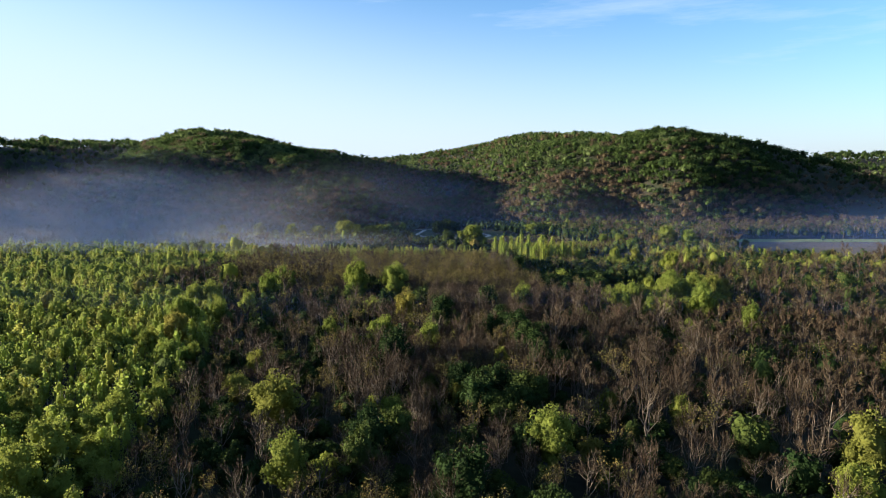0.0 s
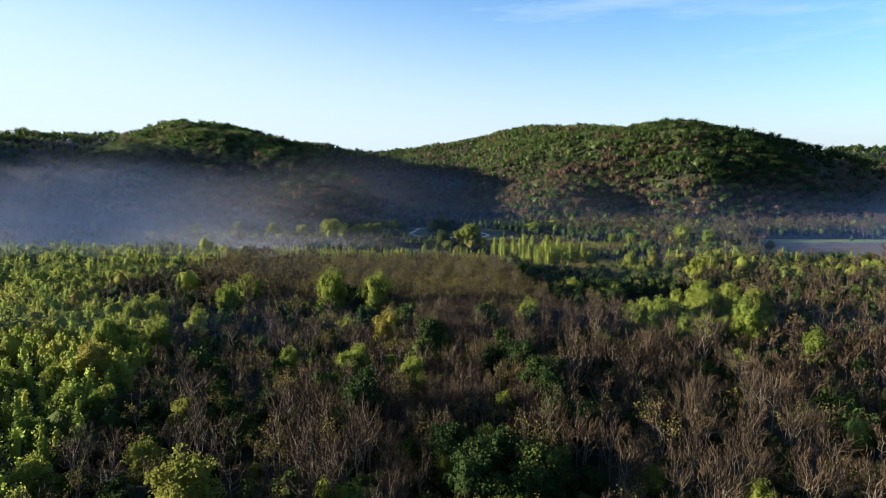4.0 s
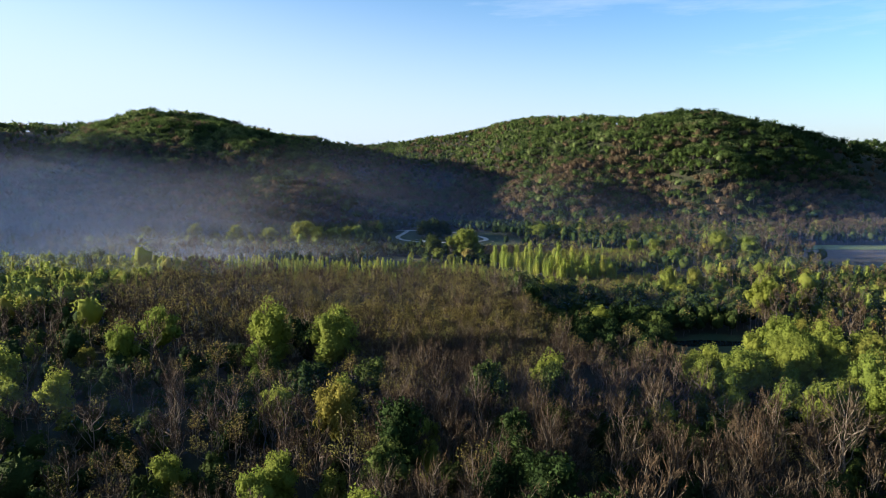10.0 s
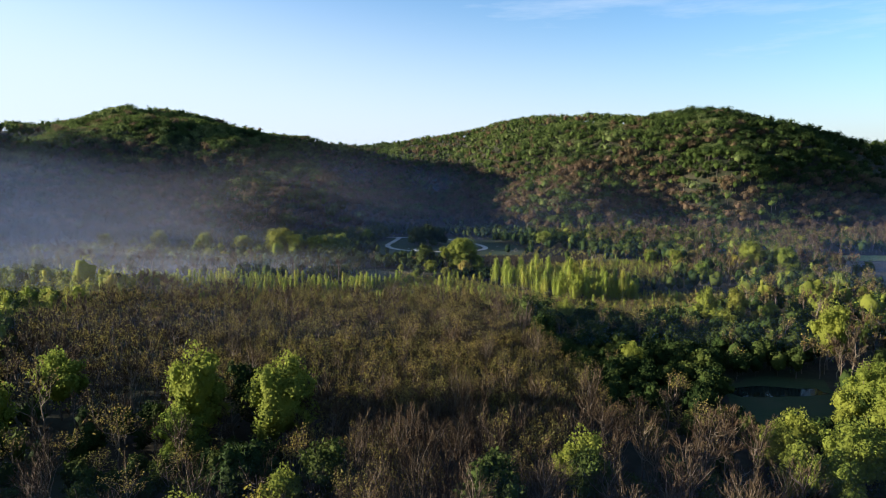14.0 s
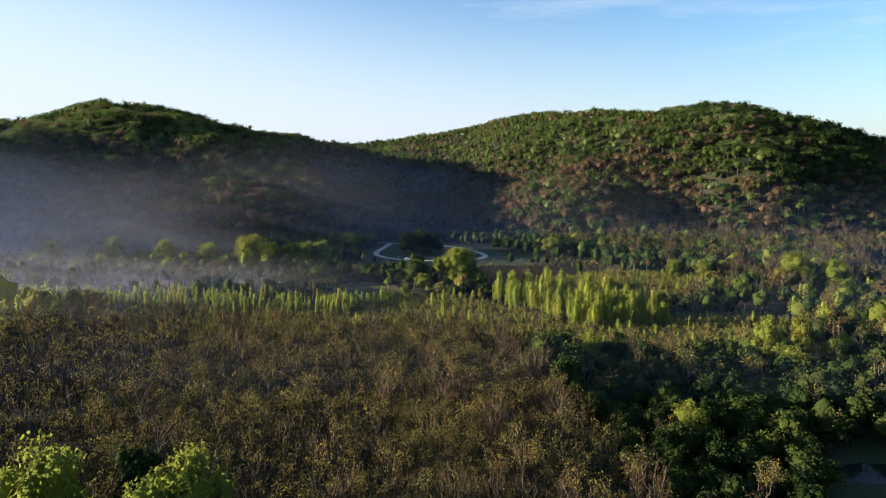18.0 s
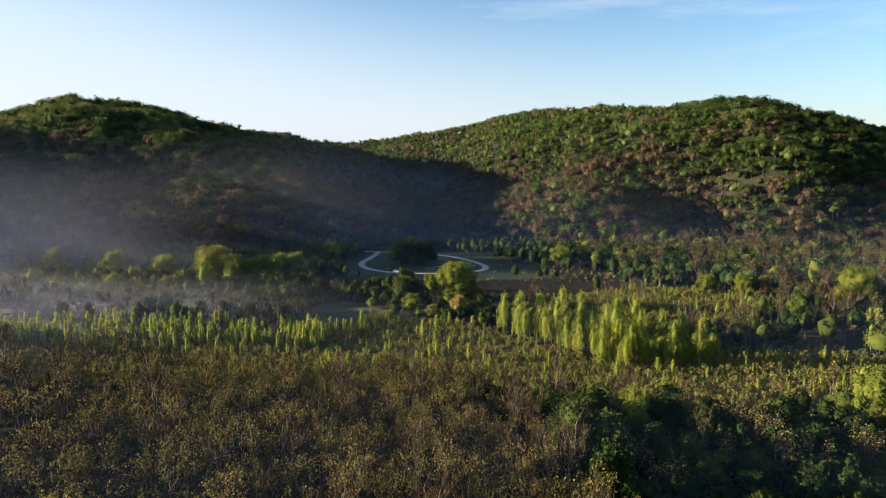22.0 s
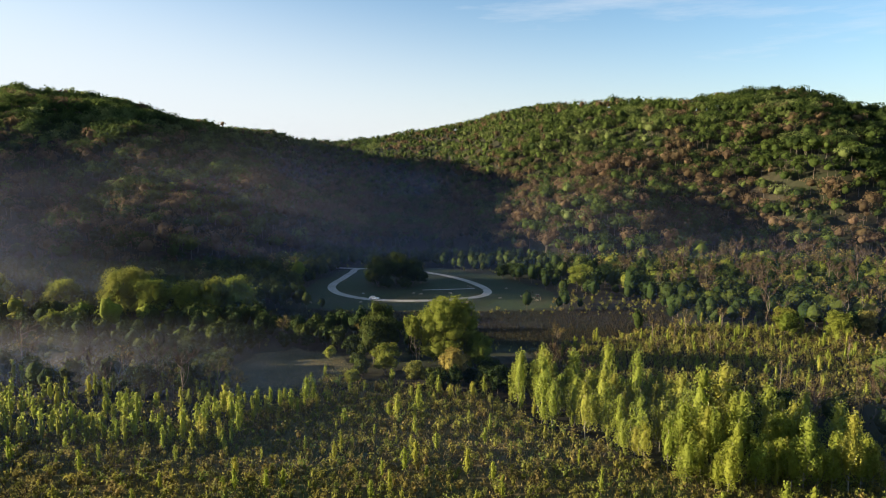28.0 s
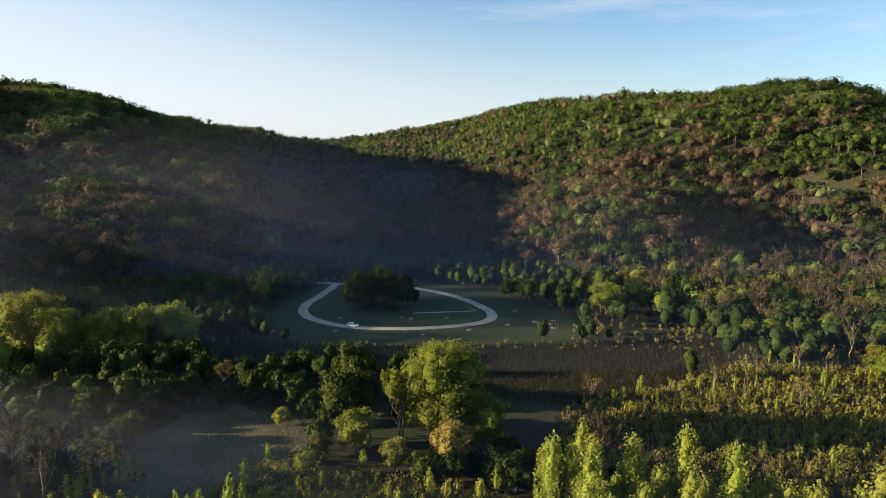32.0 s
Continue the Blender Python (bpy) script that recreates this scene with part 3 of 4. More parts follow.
def bush(seed, high, wide, leaves, size):
    """A shrub of several stems with loose sprays."""
    rng = np.random.default_rng(seed)
    wood, lobes = [], []
    for i in range(5):
        a = i * 1.26 + rng.uniform(-0.4, 0.4)
        k = rng.uniform(0.2, 0.65)
        z = rng.uniform(0.5, 0.85)
        tip = (math.cos(a) * wide * k, math.sin(a) * wide * k, high * z)
        wood.append(limb(rng, (math.cos(a) * 0.1, math.sin(a) * 0.1, -0.1), tip, high * 0.012, high * 0.004, 3, 2))
        lobes.append((*tip, wide * rng.uniform(0.3, 0.5), wide * rng.uniform(0.3, 0.5), high * rng.uniform(0.16, 0.32)))
    lobes.append((0, 0, high * 0.45, wide * 0.6, wide * 0.6, high * 0.4))
    return join(wood), join([crown(lobes, leaves, size, rng, 0.5, 0.6), cores(lobes[-1:], 0.66, 5, 3, rng)])


# kinds: templates near and far, as lists of (arrays, material) parts
def parts_of(kind, seed, detail):
    """Detail 2 close by, 1 in the middle distance, 0 far off."""
    rng = random.Random(seed)
    fine = detail > 0
    if kind == "spring":
        w, l = broadleaf(seed, rng.uniform(11.5, 15.5), rng.uniform(4.4, 6.0), (130, 620, 1700)[detail], (0.70, 0.54, 0.42)[detail], 0.10, 9, 0.0, fine)
        return [(join(w), M_BARK, "trunk"), (l, M_SPRING, "crown")]
    if kind == "green":
        w, l = broadleaf(seed, rng.uniform(9, 13), rng.uniform(3.8, 5.0), (80, 380, 1100)[detail], (0.76, 0.56, 0.42)[detail], 0.06, 7, 0.0, fine)
        return [(join(w), M_BARK, "trunk"), (l, M_GREEN, "crown")]
    if kind == "bare":
        w, t, _ = bare(seed, rng.uniform(14.5, 18.5), rng.uniform(3.9, 5.2), (150, 300, 620)[detail], sticks=(4, 11, 20)[detail], twig_width=(0.17, 0.10, 0.065)[detail])
        return [(w, M_TANBARK, "trunk"), (t, M_TWIG, "crown")]
    if kind == "budding":
        w, t, b = bare(seed, rng.uniform(11, 15), rng.uniform(3.0, 4.0), (70, 150, 320)[detail], (100, 300, 520)[detail], (0.42, 0.33, 0.27)[detail], (3, 8, 13)[detail], (0.16, 0.10, 0.065)[detail])
        return [(w, M_TANBARK, "trunk"), (t, M_TWIG, "crown"), (b, M_BUD, "foliage")]
    if kind == "poplar":
        w, l = column(seed, rng.uniform(12.5, 18), rng.uniform(2.7, 3.8), (150, 620, 1200)[detail], (0.66, 0.46, 0.38)[detail], 0.06)
        return [(w[0], M_PALEBARK, "trunk")] + [(b, M_PALEBARK, "branch") for b in w[1:]] + [(l, M_POPLAR, "crown")]
    if kind == "sapling":
        w, l = column(seed, rng.uniform(5, 8), rng.uniform(0.9, 1.4), (60, 130, 220)[detail], (0.44, 0.34, 0.28)[detail], 0.05, 4)
        return [(w[0], M_BARK, "trunk")] + [(b, M_BARK, "branch") for b in w[1:]] + [(l, M_POPLAR, "crown")]
    if kind == "shrub":
        w, l = bush(seed, rng.uniform(2.0, 3.6), rng.uniform(1.0, 1.7), (28, 45, 90)[detail], (0.44, 0.36, 0.27)[detail])
        return [(w, M_BARK, "stem"), (l, M_SCRUB, "crown")]
    if kind == "thicket":
        w, l = bush(seed, rng.uniform(2.6, 4.6), rng.uniform(1.2, 1.9), (45, 70, 140)[detail], (0.42, 0.36, 0.27)[detail])
        return [(w, M_BARK, "stem"), (l, M_THICK, "crown")]
    raise ValueError(kind)


KINDS = ["spring", "green", "bare", "budding", "poplar", "sapling", "shrub", "thicket"]
NAMES = {"spring": ("leafing_tree", "yellow-green broadleaf tree in fresh spring leaf among the woods", "tree"),
         "green": ("green_tree", "low dense green broadleaf tree in the valley woods", "tree"),
         "bare": ("bare_tree", "leafless brown tree with fine upright twigs", "tree"),
         "budding": ("budding_tree", "brown tree with sparse olive spring buds", "tree"),
         "poplar": ("poplar", "slender pale-stemmed poplar in yellow-green leaf", "tree"),
         "sapling": ("sapling", "narrow young poplar sapling in the meadow", "sapling"),
         "shrub": ("shrub", "olive-brown shrub of the overgrown meadow", "shrub"),
         "thicket": ("thicket_bush", "tall dark olive bush of the damp scrub before the hill", "bush")}
FINE = {k: [parts_of(k, 100 + 10 * i + n, 2) for n in range(7)] for i, k in enumerate(KINDS)}
MID = {k: [parts_of(k, 200 + 10 * i + n, 1) for n in range(6)] for i, k in enumerate(KINDS)}
FAR = {k: [parts_of(k, 300 + 10 * i + n, 0) for n in range(5)] for i, k in enumerate(KINDS)}


# ------------------------------------------------------------------ plan of the woods
# polygon, spacing of its trees, shares of kinds
A_BRIGHT = [(-330, 420), (-209, 376), (-132, 322), (-112, 260), (-102, 205), (-92, 173), (-90, 149), (-72, 100), (-130, 90), (-330, 300)]
BARE_1 = [(-62, 243), (-36, 283), (49, 345), (129, 318), (230, 310), (200, 200), (125, 172), (61, 180), (37, 190), (-4, 205), (-35, 172)]
BARE_2 = [(-200, 490), (-120, 494), (-47, 484), (33, 405), (48, 343), (66, 318), (84, 300), (70, 235), (-2, 236), (-20, 293), (-31, 345), (-97, 374), (-140, 380)]
CLUMP = [(66, 338), (90, 366), (112, 384), (134, 392), (140, 354), (116, 305), (90, 304), (70, 312)]
OLIVE = [(-175, 500), (-113, 514), (-46, 508), (7, 492), (24, 446), (37, 414), (40, 372), (-30, 372), (-110, 380), (-190, 450)]
DARKGREEN = [(20, 462), (48, 484), (102, 480), (150, 470), (130, 430), (79, 387), (44, 375), (36, 414)]
POPSTAND = [(8, 562), (14, 590), (30, 588), (50, 572), (72, 562), (100, 552), (92, 520), (70, 514), (50, 526), (30, 546)]
MIDRIGHT = [(100, 480), (60, 500), (110, 520), (180, 600), (300, 600), (300, 470), (200, 440)]
RIGHTFOOT = [(96, 704), (150, 680), (250, 650), (268, 700), (300, 790), (180, 830), (60, 800), (56, 730)]
WILLOWROW = [(-300, 606), (-175, 600), (-120, 638), (-80, 644), (-76, 676), (-110, 690), (-300, 690)]
LEFTBRIGHT = [(-560, 470), (-330, 420), (-209, 376), (-190, 450), (-175, 500), (-170, 545), (-330, 552), (-560, 560)]
FIELDEDGE = [(225, 545), (600, 500), (600, 562), (300, 590), (262, 614), (236, 600)]
LEFTFOOT = [(-300, 692), (-88, 692), (-82, 765), (-70, 806), (-60, 850), (-300, 850)]
SHADEROW = [(-171, 606), (-84, 604), (-77, 608), (-74, 626), (-58, 634), (-44, 630), (-30, 614), (-14, 632), (-10, 657), (-40, 659), (-85, 662), (-171, 652)]
ZONES = [
    (FIELDEDGE, 5.0, {"thicket": 0.85, "green": 0.15}),
    (LEFTBRIGHT, 6.6, {"spring": 0.45, "poplar": 0.45, "green": 0.10}),
    (A_BRIGHT, 6.4, {"spring": 0.25, "poplar": 0.74, "green": 0.01}),
    (CLUMP, 6.0, {"spring": 0.6, "green": 0.4}),
    (BARE_1, 5.4, {"bare": 0.60, "budding": 0.13, "spring": 0.01, "green": 0.26}),
    (DARKGREEN, 5.6, {"green": 0.88, "budding": 0.10, "spring": 0.02}),
    (OLIVE, 5.2, {"budding": 0.89, "bare": 0.11}),
    (BARE_2, 5.2, {"bare": 0.60, "budding": 0.40}),
    (POPSTAND, 3.7, {"poplar": 0.74, "sapling": 0.14, "shrub": 0.12}),
    (MIDRIGHT, 7.0, {"green": 0.45, "spring": 0.12, "poplar": 0.13, "budding": 0.3}),
    (RIGHTFOOT, 6.6, {"spring": 0.06, "green": 0.62, "budding": 0.12, "bare": 0.12, "thicket": 0.08}),
    (WILLOWROW, 6.0, {"spring": 0.12, "green": 0.88}),
    (SHADEROW, 4.8, {"green": 0.76, "budding": 0.02, "thicket": 0.22}),
    (LEFTFOOT, 6.4, {"green": 0.94, "budding": 0.04, "spring": 0.02}),
]
REST = (6.2, {"green": 0.46, "budding": 0.20, "bare": 0.32, "spring": 0.02})
taken = []           # landmarks keep their own room: (x, y, radius)
plants = {k: [] for k in KINDS}


def scatter(x0, x1, y0, y1, step, keep, shares, rng, size=(0.8, 1.2)):
    xs, ys = np.meshgrid(np.arange(x0, x1, step), np.arange(y0, y1, step))
    xs = xs.ravel() + rng.uniform(-0.42, 0.42, xs.size) * step
    ys = ys.ravel() + rng.uniform(-0.42, 0.42, ys.size) * step
    ok = keep(xs, ys)
    for px, py, pr in taken:
        ok &= np.hypot(xs - px, ys - py) > pr
    xs, ys = xs[ok], ys[ok]
    kinds = rng.choice(list(shares), len(xs), p=np.array(list(shares.values())) / sum(shares.values()))
    for x, y, k in zip(xs, ys, kinds):
        plants[str(k)].append((x, y, rng.uniform(*size)))


# landmark trees: kind, x, y, scale, room
LANDMARKS = [
    ("spring", -58, 175, 1.55, 6), ("spring", -43, 137, 1.55, 6), ("budding", 14, 200, 1.55, 6), ("green", 1, 181, 1.55, 6), ("spring", 20, 156, 1.55, 6), ("green", 72, 160, 1.55, 6),
    ("spring", -31, 184, 0.83, 3), ("spring", 25, 328, 1.28, 5), ("bare", 48, 169, 1.55, 6), ("bare", 80, 227, 1.55, 6), ("spring", -33, 297, 1.05, 4), ("spring", -110, 306, 1.55, 6),
    ("green", -65, 378, 1.55, 6), ("spring", -9, 295, 0.91, 4), ("budding", 66, 170, 1.41, 6), ("bare", 95, 166, 1.55, 6), ("spring", 95, 149, 1.05, 4), ("green", 77, 144, 1.3, 5),
    ("green", 105, 232, 1.55, 6), ("green", 123, 220, 1.51, 6), ("green", -38, 155, 1.12, 4), ("green", -96, 134, 1.29, 5), ("bare", -64, 128, 1.11, 4), ("spring", 5, 209, 1.08, 4),
    ("green", 2, 189, 1.55, 6), ("spring", -52, 200, 1.11, 4), ("green", -62, 217, 1.22, 5), ("bare", 88, 235, 1.55, 6), ("green", 98, 212, 1.55, 6), ("spring", 42, 194, 0.91, 4),
    ("spring", -39, 267, 1.17, 5), ("spring", -19, 275, 1.41, 6), ("spring", -52, 233, 0.84, 3), ("budding", 48, 207, 1.55, 6), ("green", 28, 193, 1.17, 5), ("green", -96, 268, 1.55, 6),
    ("spring", -41, 261, 1.32, 5), ("spring", -27, 266, 1.05, 4), ("green", -16, 268, 1.03, 4), ("green", -60, 309, 1.06, 4), ("spring", -68, 362, 1.28, 5), ("green", -47, 333, 1.55, 6),
    ("spring", -45, 358, 1.37, 5), ("spring", -115, 372, 1.55, 6), ("green", -144, 364, 1.55, 6), ("green", -156, 347, 1.52, 6), ("green", -242, 546, 1.55, 6), ("green", -6, 270, 1.04, 4),
    ("bare", 33, 252, 1.55, 6), ("bare", 88, 258, 1.55, 6), ("green", -118, 292, 1.19, 5), ("budding", -111, 358, 1.55, 6), ("spring", -68, 355, 1.32, 5), ("spring", -45, 351, 1.48, 6),
    ("green", -47, 326, 1.55, 6), ("green", -61, 301, 1.05, 4), ("green", -55, 272, 0.94, 4), ("spring", -158, 397, 1.55, 6), ("green", -242, 529, 1.55, 6), ("spring", -206, 533, 1.55, 6),
    ("bare", 85, 282, 1.55, 6), ("budding", -25, 275, 1.38, 6), ("green", -28, 325, 0.92, 4), ("spring", -66, 275, 0.61, 3), ("spring", -68, 346, 1.32, 5), ("budding", -108, 351, 1.55, 6),
    ("budding", -82, 343, 1.55, 6), ("green", -58, 367, 1.55, 6), ("spring", 9, 354, 0.46, 3), ("budding", -14, 404, 0.93, 4), ("green", 35, 477, 1.55, 6), ("green", 74, 456, 1.55, 6),
    ("spring", 105, 475, 1.55, 6), ("budding", -41, 381, 1.16, 5), ("bare", 150, 470, 1.55, 6), ("budding", 60, 355, 1.17, 5), ("spring", -166, 413, 0.9, 4), ("green", -226, 512, 1.1, 4),
    ("budding", 172, 419, 1.2, 4), ("budding", 180, 416, 1.15, 4), ("budding", 151, 407, 1, 4), ("green", 35, 457, 1.5, 4), ("spring", -150, 497, 1, 4), ("spring", 110, 466, 1.1, 4),
    ("bare", 18, 404, 0.9, 4), ("budding", 38, 411, 0.9, 4), ("green", 38, 468, 1.3, 4), ("green", 47, 465, 1.1, 4), ("spring", 72, 477, 0.8, 4), ("spring", 129, 746, 0.9, 4),
    ("green", 131, 697, 1.1, 4), ("spring", 161, 687, 1, 4), ("green", 153, 649, 1.2, 4), ("green", 127, 751, 1, 4), ("green", 124, 697, 1.1, 4), ("spring", 136, 693, 0.9, 4),
    ("green", 145, 681, 1.1, 4), ("spring", -183, 436, 1.1, 5), ("green", 170, 410, 1.1, 5), ("budding", -33, 762, 1.1, 4), ("budding", -20, 758, 1, 4), ("green", -166, 404, 1.2, 4),
    ("spring", 44, 473, 0.8, 4), ("spring", -219, 489, 1.1, 4),
]
for k, x, y, s, r in LANDMARKS:
    plants[k].append((x, y, s))
    taken.append((x, y, r))
taken += [(-5, 606, 14), (-22, 600, 7), (182, 610, 10), (196, 606, 9), (172, 604, 8), (-138, 664, 10), (-126, 660, 8), (-112, 663, 7), (-103, 665, 7), (-94, 668, 7), (-168, 668, 8), (-196, 666, 7), (-232, 670, 8), (-270, 662, 8), (66, 748, 8), (79, 752, 7), (27, 773, 6), (38, 775, 5)]


def wood_area(x, y):
    ok = height(x, y) < 1.5
    for p in OPEN:
        ok &= ~inside(p, x, y)
    return ok


def in_view(x, y):
    return (x > -35 - 0.79 * y) & (x < 35 + 0.66 * y) & (y < 850) & (np.abs(x) < 620)


done = []
for poly, step, shares in ZONES:
    bx, by = [p[0] for p in poly], [p[1] for p in poly]
    scatter(min(bx), max(bx), min(by), max(by), step, lambda x, y: inside(poly, x, y) & wood_area(x, y) & in_view(x, y) & ~np.any([inside(q, x, y) for q in done] or [np.zeros(x.shape, bool)], axis=0), shares, RNG, (1.0, 1.3) if poly is RIGHTFOOT else (0.75, 1.12) if poly is POPSTAND else (0.4, 0.8) if poly is FIELDEDGE else (0.5, 0.95) if poly is SHADEROW else (0.8, 1.2))
    done.append(poly)
zoned = [z[0] for z in ZONES]
scatter(-130, 130, 590, 850, 5.6, lambda x, y: wood_area(x, y) & ~np.any([inside(q, x, y) for q in zoned], axis=0), {"green": 0.8, "thicket": 0.2}, RNG, (0.6, 1.0))
scatter(-620, 620, 84, 590, REST[0], lambda x, y: wood_area(x, y) & in_view(x, y) & (np.abs(x) < 130) & ~np.any([inside(q, x, y) for q in zoned], axis=0), REST[1], RNG, (0.7, 1.1))
scatter(-620, 620, 84, 850, 8.2, lambda x, y: wood_area(x, y) & in_view(x, y) & (np.abs(x) >= 130) & ~np.any([inside(q, x, y) for q in zoned], axis=0), REST[1], RNG, (0.85, 1.3))
# a second poplar stand at the meadow's edge
NEARSTAND = [(47, 531), (91, 533), (105, 554), (60, 552)]
scatter(20, 140, 470, 540, 3.6, lambda x, y: inside(NEARSTAND, x, y), {"poplar": 0.8, "sapling": 0.2}, RNG, (0.75, 1.1))
# undergrowth before the hill
scatter(40, 300, 650, 740, 4.2, lambda x, y: inside(EDGE, x, y) | (inside(RIGHTFOOT, x, y) & (y < 735)), {"thicket": 0.9, "green": 0.1}, RNG, (0.5, 1.0))
# shrubs and saplings of the open ground
scatter(-180, 170, 490, 610, 2.3, lambda x, y: inside(SCRUB, x, y), {"shrub": 0.95, "sapling": 0.05}, RNG, (0.45, 1.25))
scatter(0, 180, 560, 680, 2.3, lambda x, y: inside(RSCRUB, x, y), {"thicket": 0.62, "sapling": 0.10, "shrub": 0.28}, RNG, (0.4, 1.1))
scatter(0, 180, 560, 680, 9.0, lambda x, y: inside(RSCRUB, x, y), {"thicket": 0.8, "budding": 0.2}, RNG, (0.7, 1.0))
scatter(-90, 110, 630, 705, 5.0, lambda x, y: (inside(DARKSTRIP, x, y) & (y > 685)) | inside(THICKET, x, y), {"thicket": 1.0}, RNG, (0.35, 0.7))
scatter(-330, -50, 546, 576, 3.9, lambda x, y: y < 568 + 4 * np.sin(x * 0.2), {"sapling": 0.8, "shrub": 0.2}, RNG, (0.9, 1.6))
scatter(-150, -38, 572, 602, 3.8, lambda x, y: ~inside(CLEARING, x, y), {"sapling": 0.7, "shrub": 0.3}, RNG, (0.7, 1.3))


def transformed(v, x, y, z, s, a):
    c, n = math.cos(a) * s, math.sin(a) * s
    return np.stack([v[:, 0] * c - v[:, 1] * n + x, v[:, 0] * n + v[:, 1] * c + y, v[:, 2] * s + z], 1)


def ease(v, a, b):
    t = min(1.0, max(0.0, (v - a) / (b - a)))
    return t * t * (3 - 2 * t)


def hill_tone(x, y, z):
    """Tree tone at a spot, the right flank's shade put in as darker trees: dark green 0, olive 0.25, fresh green 0.5,
    pale poplar 0.68, brown 0.75 to 1.
    """
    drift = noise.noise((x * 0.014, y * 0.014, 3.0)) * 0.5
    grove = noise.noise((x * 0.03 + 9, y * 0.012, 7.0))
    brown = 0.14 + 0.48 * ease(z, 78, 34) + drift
    # shade painted by tone: mostly dark trees on the right hill's high flank
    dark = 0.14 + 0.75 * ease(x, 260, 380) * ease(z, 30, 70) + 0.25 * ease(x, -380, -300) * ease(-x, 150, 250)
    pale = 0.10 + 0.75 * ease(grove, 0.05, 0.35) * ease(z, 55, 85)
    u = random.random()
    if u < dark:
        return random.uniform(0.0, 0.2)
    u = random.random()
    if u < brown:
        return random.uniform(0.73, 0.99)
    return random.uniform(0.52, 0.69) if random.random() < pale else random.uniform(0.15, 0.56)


def joined(name, templates, spots, label, category, patchy=False):
    """Many plants as one mesh; spots are (template, x, y, z, scale, turn)."""
    mats, vs, fs, mi, tn, n = [], [], [], [], [], 0
    for i, x, y, z, s, a in spots:
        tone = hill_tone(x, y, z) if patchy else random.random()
        for (v, f), mat, _ in templates[i]:
            if mat not in mats:
                mats.append(mat)
            vs.append(transformed(v, x, y, z, s, a))
            fs.append(f + n)
            mi.append(np.full(len(f), mats.index(mat)))
            tn.append(np.full(len(v), tone))
            n += len(v)
    ob = mesh_object(name, np.concatenate(vs), np.concatenate(fs), mats, None, np.concatenate(mi), np.concatenate(tn))
    return tagged(ob, label, category, kind="stuff")


def masters(kind):
    """One thing of each template, with its parts, to be copied."""
    made = []
    name, label, category = NAMES[kind]
    for parts in FINE[kind]:
        top = tagged(new(name), label, category, group=name + "s of the valley")
        for (v, f), mat, part_name in parts:
            mesh_object(part_name, v, f, [mat], top)
        made.append(top)
    return made


NEAR_CAP = {"spring": 190, "green": 190, "bare": 240, "budding": 240, "poplar": 130, "sapling": 90, "shrub": 180, "thicket": 120}
for kind in KINDS:
    spots = plants[kind]
    mids = {"shrub": 540, "sapling": 560, "thicket": 610}.get(kind)
    order = sorted(spots, key=lambda p: abs(p[0]) + (0.35 * abs(p[1] - mids) if mids else 0) + (0 if 90 < p[1] < 640 else 200))
    near, rest = order[:NEAR_CAP[kind]], order[NEAR_CAP[kind]:]
    tops, used = masters(kind), set()
    for x, y, s in near:
        i = random.randrange(len(tops))
        m = Matrix.LocRotScale((x, y, 0), Euler((0, 0, random.uniform(0, 6.28))), (s, s, s * random.uniform(0.9, 1.1)))
        if i in used:
            copy_thing(tops[i], m)
        else:
            tops[i].matrix_basis = m
            used.add(i)
    name, label, category = NAMES[kind]
    mid = [p for p in rest if abs(p[0]) < 95 and p[1] < 640]
    off = [p for p in rest if not (abs(p[0]) < 95 and p[1] < 640)]
    for spots_, temps, what in ((mid, MID[kind], "near_"), (off, FAR[kind], "far_")):
        if spots_:
            spots_ = [(random.randrange(len(temps)), x, y, 0, s, random.uniform(0, 6.28)) for x, y, s in spots_]
            joined(what + name + "s", temps, spots_, "many a " + label, "woodland")


# ------------------------------------------------------------------ woods on the hills
def hill_tree(seed, leaves, size, nu, nv):
    """A forest tree of the slopes: short trunk and one bulging dome with a few side lobes."""
    rng = np.random.default_rng(seed)
    w, h = rng.uniform(5.2, 7.8), rng.uniform(13.0, 17.0)
    lobes = [(rng.normal() * 0.4, rng.normal() * 0.4, h * 0.56, w * 0.8, w * 0.8, h * 0.32)]
    for i in range(7):
        a = i * 2.4 + rng.uniform(-0.5, 0.5)
        g = w * rng.uniform(0.30, 0.5)
        k = rng.uniform(0.35, 0.85)
        lobes.append((math.cos(a) * w * k, math.sin(a) * w * k, h * rng.uniform(0.5, 0.84 - 0.25 * k), g, g, h * rng.uniform(0.14, 0.2)))
    trunk = limb(rng, (0, 0, -1), (0, 0, h * 0.6), 0.24, 0.1, 3, 2)
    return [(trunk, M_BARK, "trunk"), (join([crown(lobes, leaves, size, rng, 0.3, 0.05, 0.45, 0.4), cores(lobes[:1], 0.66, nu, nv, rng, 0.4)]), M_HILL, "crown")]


HILL = [[hill_tree(500 + n, 150, 0.86, 7, 4) for n in range(18)], [hill_tree(520 + n, 50, 1.2, 6, 3) for n in range(10)], [hill_tree(540 + n, 28, 1.5, 6, 3) for n in range(6)]]


